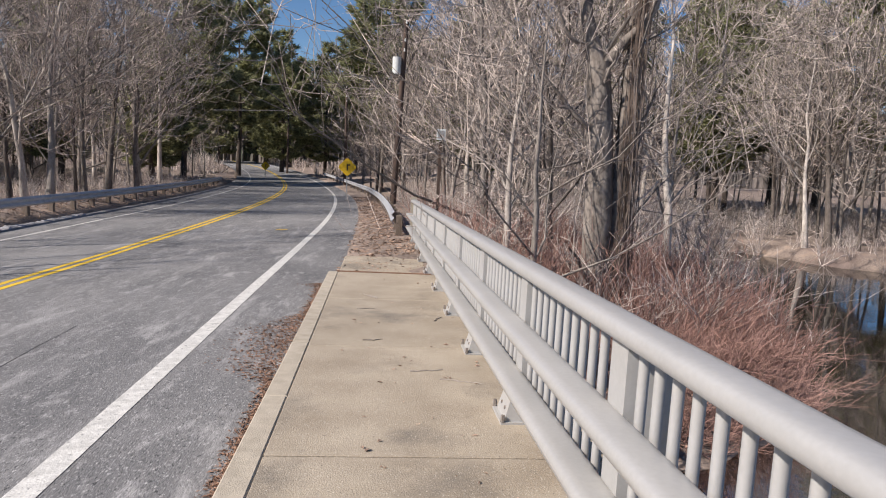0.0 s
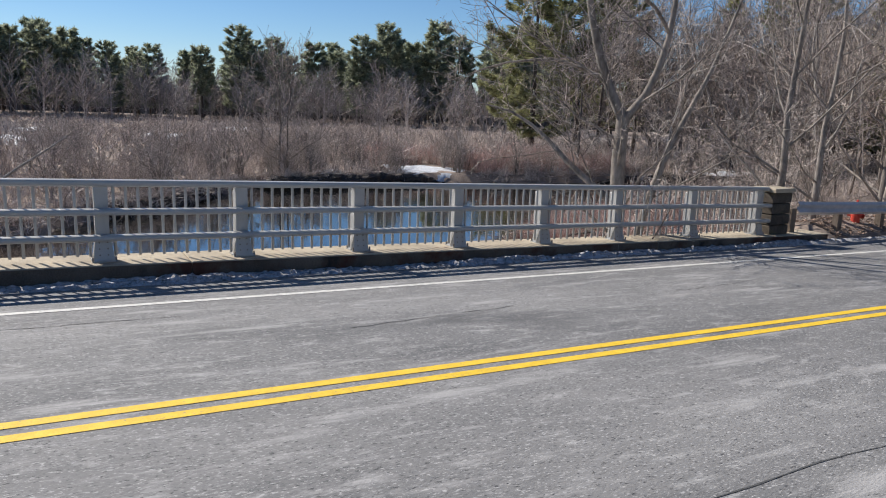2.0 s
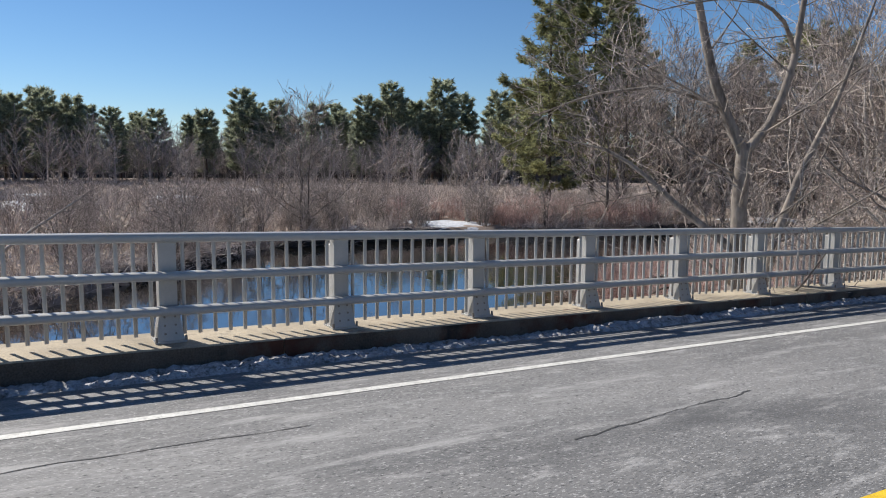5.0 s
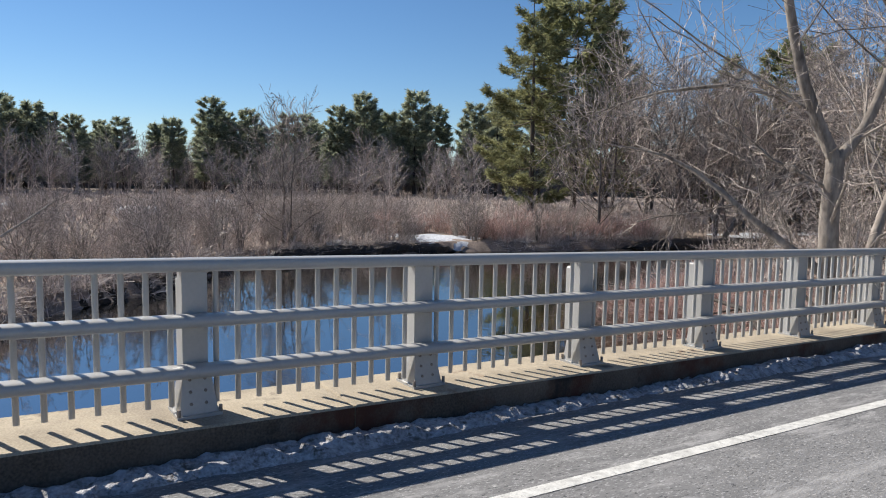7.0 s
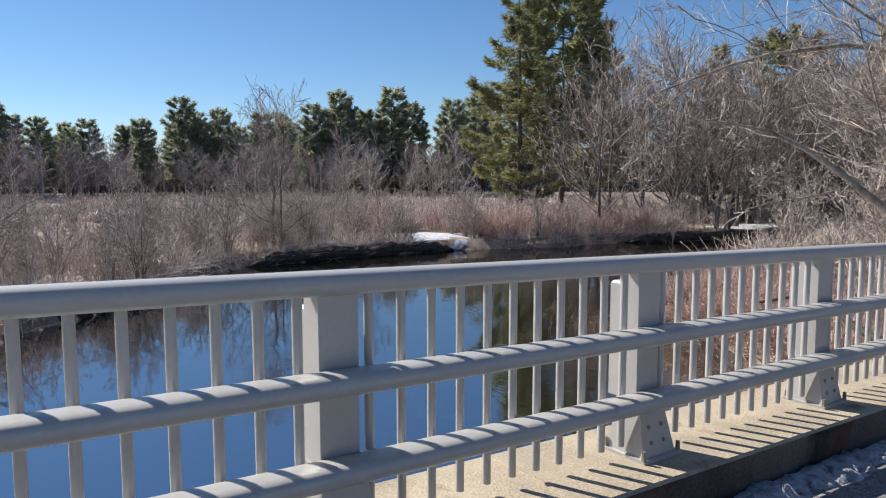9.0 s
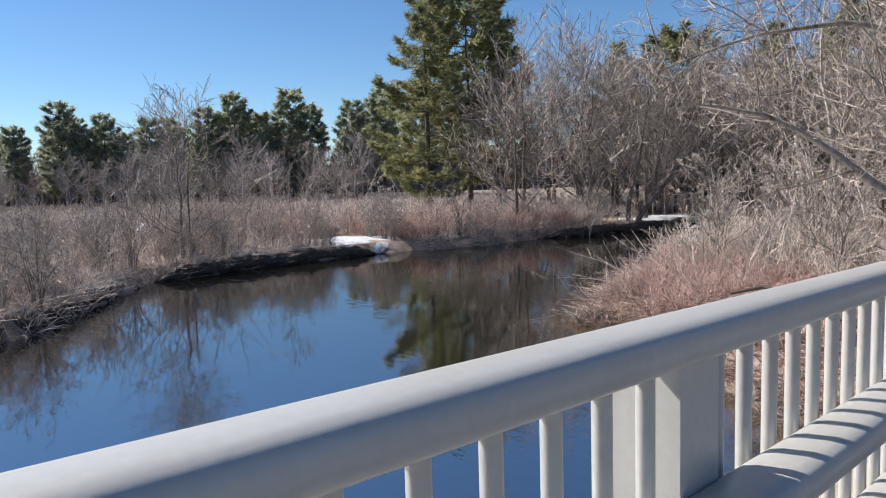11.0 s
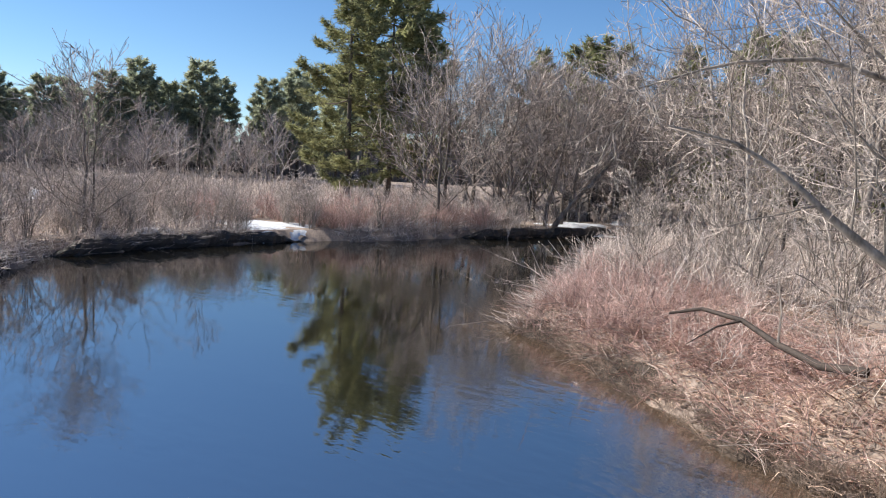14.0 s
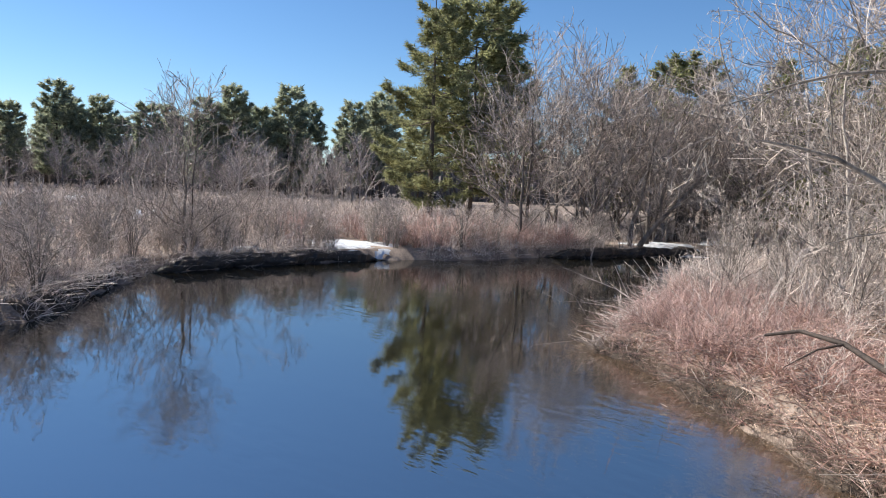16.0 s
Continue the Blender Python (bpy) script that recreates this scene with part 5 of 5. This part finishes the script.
for i, p in enumerate(((-36.0, -28.9, 13.6, 19.8), (-32.5, -29.2, 8.4, 11.6), (-29.0, -22.2, 35.5, 44), (-27.6, -22.5, 44, 52), (-62, -54, -14, -3), (-80, -70, -12, 2), (-70, -62, 2, 10), (-58, -52, 12, 17), (-90, -78, 14, 24), (-31, -27.3, 24.6, 28))):
    snow_patch(*p, seed=i, rise=0.07 if i < 4 else 0.5)


def snow_ridge():
    """Ploughed snow along the foot of the far kerb."""
    g = np.random.default_rng(3)
    ys = np.arange(-12, 22, 0.035)
    n = len(ys)

    def lumps(width):
        raw = g.normal(0, 1, n + 80)
        k = np.hanning(width)
        return np.convolve(raw, k / np.sqrt((k ** 2).sum()), "same")[40:40 + n]

    size = np.clip(0.75 + 0.22 * np.sin(ys * 0.9) + 0.15 * np.sin(ys * 2.3 + 1) + 0.12 * lumps(21), 0.25, 1.4) * np.where(ys > 10, 0.7, 1)
    prof = [(0.0, 0.0), (0.02, 0.05), (0.06, 0.078), (0.11, 0.08), (0.17, 0.062), (0.22, 0.04), (0.26, 0.015), (0.29, -0.02)]
    rows = []
    for a, (px, pz) in enumerate(prof):
        jx, jz = 0.012 * lumps(7), 0.011 * lumps(4) + 0.009 * lumps(9)
        x = 0.322 + np.where(ys > 10, road_x(ys) - 5.6, 0) + px * (0.55 + 0.55 * size) + jx * (a > 0)
        rows.append(np.c_[x, ys, road_z(x, ys) + pz * size + jz * (0 < a < 7)])
    v = np.stack(rows, 1).reshape(-1, 3)
    k = len(prof)
    i = (np.arange(n - 1)[:, None] * k + np.arange(k - 1)[None]).ravel()
    return tagged(part("snow_ridge", [(v, np.c_[i, i + 1, i + k + 1, i + k])], SHADED_DIRTY_SNOW, smooth=True), "dirty ploughed snow along the kerb, greyed for shade", "snow", kind="stuff")


snow_ridge()


def litter_strip(name, label, seed, n, place, size=0.035, mat_=None):
    """Dry leaves and needles lying flat; place gives x, y, z."""
    g = np.random.default_rng(seed)
    x, y, z = place(g, n)
    a, s = g.uniform(0, 6.283, n), size * g.uniform(0.4, 1.5, n)
    w = g.uniform(0.15, 0.6, n) * s
    tilt = g.uniform(0.0, 0.5, n) * s
    c, d = np.cos(a), np.sin(a)
    V = np.stack([np.c_[x - c * s, y - d * s, z + 0.004], np.c_[x + d * w, y - c * w, z + 0.006 + tilt], np.c_[x + c * s, y + d * s, z + 0.004], np.c_[x - d * w, y + c * w, z + 0.010]], 1)
    return tagged(part(name, [(V.reshape(-1, 3), np.arange(4 * n).reshape(-1, 4))], mat_ or LITTER), label, "litter", kind="stuff")


def gutter(g, n):
    y = g.uniform(-7, 5, n)
    wide = 0.05 + 0.22 * np.clip(np.sin(y * 1.3) + 0.35, 0, 1)
    x = 10.435 - np.abs(g.normal(0, 1, n)) * wide
    return x, y, road_z(x, y)


def verge(g, n):
    y = g.uniform(5.3, 42, n)
    x = road_x(y) + 4.95 + g.uniform(0, 1, n) ** 0.8 * 1.5
    return x, y, np.where(y < 7.6, np.where(x < 12, SW0 - 0.028 + SW * y, SW0 + SW * y - 0.03), verge_z(x, y))


def verge_z(x, y):
    return road_z(x, y) + np.where(y < 7.7, 0.0, 0.06) + 0.05 * np.clip(x - road_x(y) - 5.0, 0, 1)


def walkway(g, n):
    x, y = g.uniform(10.85, 12.0, n), g.uniform(-6, 5.1, n)
    return x, y, SW0 + SW * y


def left_verge(g, n):
    y = 10.8 + 45 * g.uniform(0, 1, n) ** 1.5
    u = g.uniform(5.4, 7.0, n)
    return road_x(y) - u, y, road_z(road_x(y) - 5.2, y) + np.interp(u, [5.36, 5.7, 6.2, 6.9], [0.05, 0.20, 0.33, 0.22]) + 0.03 * np.sin(y * 2.3 - u * 5)


YL = np.arange(9.2, 70, 0.5)
YV = np.arange(5.0, 95, 0.6)
verge_rows = np.stack([np.stack([road_x(YV) + u, YV, verge_z(road_x(YV) + u, YV) - (0.12 if u < 5 else 0) - (0.5 if u > 7.5 else 0) + 0.02 * np.sin(YV * 3 + u * 7)], -1) for u in (4.93, 5.02, 5.5, 6.0, 6.6, 7.3, 8.4)], 1)
iv = (np.arange(len(YV) - 1)[:, None] * 7 + np.arange(6)[None]).ravel()
tagged(part("verge", [(verge_rows.reshape(-1, 3), np.c_[iv, iv + 1, iv + 8, iv + 7])], EARTH, smooth=True), "dirt verge covered with dead leaves", "verge", kind="structure")
litter_strip("leaf_litter", "brown needles and dirt against the kerb", 1, 11000, gutter, 0.016, GRIT)
litter_strip("leaf_litter", "dead brown leaves on the verge", 2, 9000, verge, 0.045)
left_rows = np.stack([np.stack([road_x(YL) + u, YL, road_z(road_x(YL) - 5.2, YL) + (h + 1.0) * np.clip((YL - 9.2) / 1.6, 0, 1) - 1.0 + 0.03 * np.sin(YL * 2.3 + u * 5)], -1) for u, h in ((-5.28, -0.12), (-5.36, 0.05), (-5.7, 0.20), (-6.2, 0.33), (-6.9, 0.22), (-7.6, -1.3))], 1)
il = (np.arange(len(YL) - 1)[:, None] * 6 + np.arange(5)[None]).ravel()
tagged(part("verge", [(left_rows.reshape(-1, 3), np.c_[il, il + 6, il + 7, il + 1])], EARTH, smooth=True), "dirt bank with dead leaves under the guard rail", "verge", kind="structure")
litter_strip("leaf_litter", "dead brown leaves under the guard rail", 6, 9000, left_verge, 0.045)
litter_strip("leaf_litter", "a few dry leaves on the sidewalk", 3, 90, walkway, 0.02)


def bank_leaves(g, n):
    p = along_shore(-14, -0.7, 2.5, 24, 0.05, 8)(g, n)
    return p[:, 0], p[:, 1], ground_z(p[:, 0], p[:, 1]) + 0.02


def slope_leaves(g, n):
    x, y = g.uniform(12.7, 26, n), g.uniform(3, 26, n)
    ok = shore_distance(x, y) > 0
    x, y = np.where(ok, x, 14.5), np.where(ok, y, 12)
    return x, y, ground_z(x, y) + 0.02


litter_strip("leaf_litter", "dead leaves over the bank", 4, 36000, bank_leaves, 0.045)
litter_strip("leaf_litter", "dead leaves below the sidewalk", 5, 9000, slope_leaves, 0.07)


def twig_on(x, y, z, a, ln, rad, mat_, name, label, seed, lift=0.01):
    g = np.random.default_rng(seed)
    k = np.linspace(0, 1, 7)
    bend = np.cumsum(g.normal(0, 0.05, 7)) * ln
    P = np.c_[x + math.cos(a) * ln * k - math.sin(a) * bend, y + math.sin(a) * ln * k + math.cos(a) * bend, z + 0 * k + lift]
    return tagged(part(name, [sticks(P[None], (rad * (1.1 - 0.6 * k))[None], 5)], mat_), label, "twig")


for i, (x, y, a, ln) in enumerate(((11.42, -0.35, 0.2, 0.26), (11.62, -0.55, -0.3, 0.30), (11.05, 0.65, 0.3, 0.18), (11.2, 2.9, 2.4, 0.3), (11.75, 1.6, 1.1, 0.22), (10.95, 2.2, 0.1, 0.2))):
    twig_on(x, y, SW0 + SW * y, a, ln, 0.006, BARK, "fallen_twig", "thin dark twig lying on the sidewalk", i, 0.004)


def fallen_branch():
    pts = [(-5.6, 6.9), (-5.0, 6.95), (-4.2, 6.9), (-3.4, 6.3), (-2.6, 5.8), (-1.9, 5.5)]
    P = np.array([(x, y, float(ground_z(x, y)) + h) for (x, y), h in zip(pts, (0.85, 0.98, 0.88, 0.68, 0.45, 0.2))])
    side = np.array([P[2], P[2] + (-0.3, -0.5, -0.1), P[2] + (-0.7, -0.9, -0.45)])
    up = np.array([P[3], P[3] + (0.05, -0.2, 0.6), P[3] + (-0.05, -0.3, 1.3)])
    ob = empty("fallen_branch", tuple(P[3]), "dark fallen branch lying over the bank", "branch")
    o = -P[3]
    part("limb", [sticks((P + o)[None], np.linspace(0.03, 0.085, 6)[None], 7)], WET_WOOD, ob, smooth=True)
    part("side_branch", [sticks((side + o)[None], np.array([[0.03, 0.02, 0.008]]), 5)], WET_WOOD, ob)
    part("side_branch", [sticks((up + o)[None], np.array([[0.025, 0.02, 0.012]]), 5)], BARK, ob)


fallen_branch()


def leaning_snag():
    """A dead trunk that leans out of the brush over the water."""
    ob = empty("leaning_snag", (-20.9, -8.2, float(ground_z(-20.9, -8.2))), "grey dead trunk leaning out of the marsh brush", "dead tree")
    k = np.linspace(0, 1, 8)
    P = np.c_[-0.7 * k, 3.7 * k + 0.1 * np.sin(4 * k), -0.1 + 2.9 * k ** 0.9 + 0.1 * np.sin(5 * k)]
    part("trunk", [sticks(P[None], (0.07 - 0.045 * k)[None], 7)], BARK_PALE, ob, smooth=True)
    g = np.random.default_rng(6)
    tw, tr = shoots(g, P[None], (0.07 - 0.045 * k)[None], 9, 0.35, 0.98, 0.28, (25, 60), 0.1, 4, 0.4)
    part("branches", [sticks(tw, np.maximum(tr, 0.007), 4)], TWIG, ob)


leaning_snag()


def rock(x, y, s, seed):
    g = np.random.default_rng(seed)
    b = bmesh.new()
    bmesh.ops.create_icosphere(b, subdivisions=2, radius=s)
    for v in b.verts:
        v.co *= 1 + 0.25 * noise.noise(v.co * (1.3 / s) + Vector((seed * 3.1, 0, 0)))
        v.co.z *= 0.6
    data = bpy.data.meshes.new("rock")
    b.to_mesh(data)
    b.free()
    data.materials.append(ROCK)
    ob = new("rock", data)
    ob.location = (x, y, float(ground_z(x, y)) + s * 0.1)
    ob.rotation_euler = (0, 0, g.uniform(0, 6))
    return tagged(ob, "grey rock half sunk in the bank", "rock", group="bank rocks")


rr = np.random.default_rng(21)
for i in range(26):
    x, y = rr.uniform(-8, -1.0), rr.uniform(2.6, 10)
    if float(shore_distance(x, y)) > 0.1:
        rock(x, y, rr.uniform(0.06, 0.20), i)
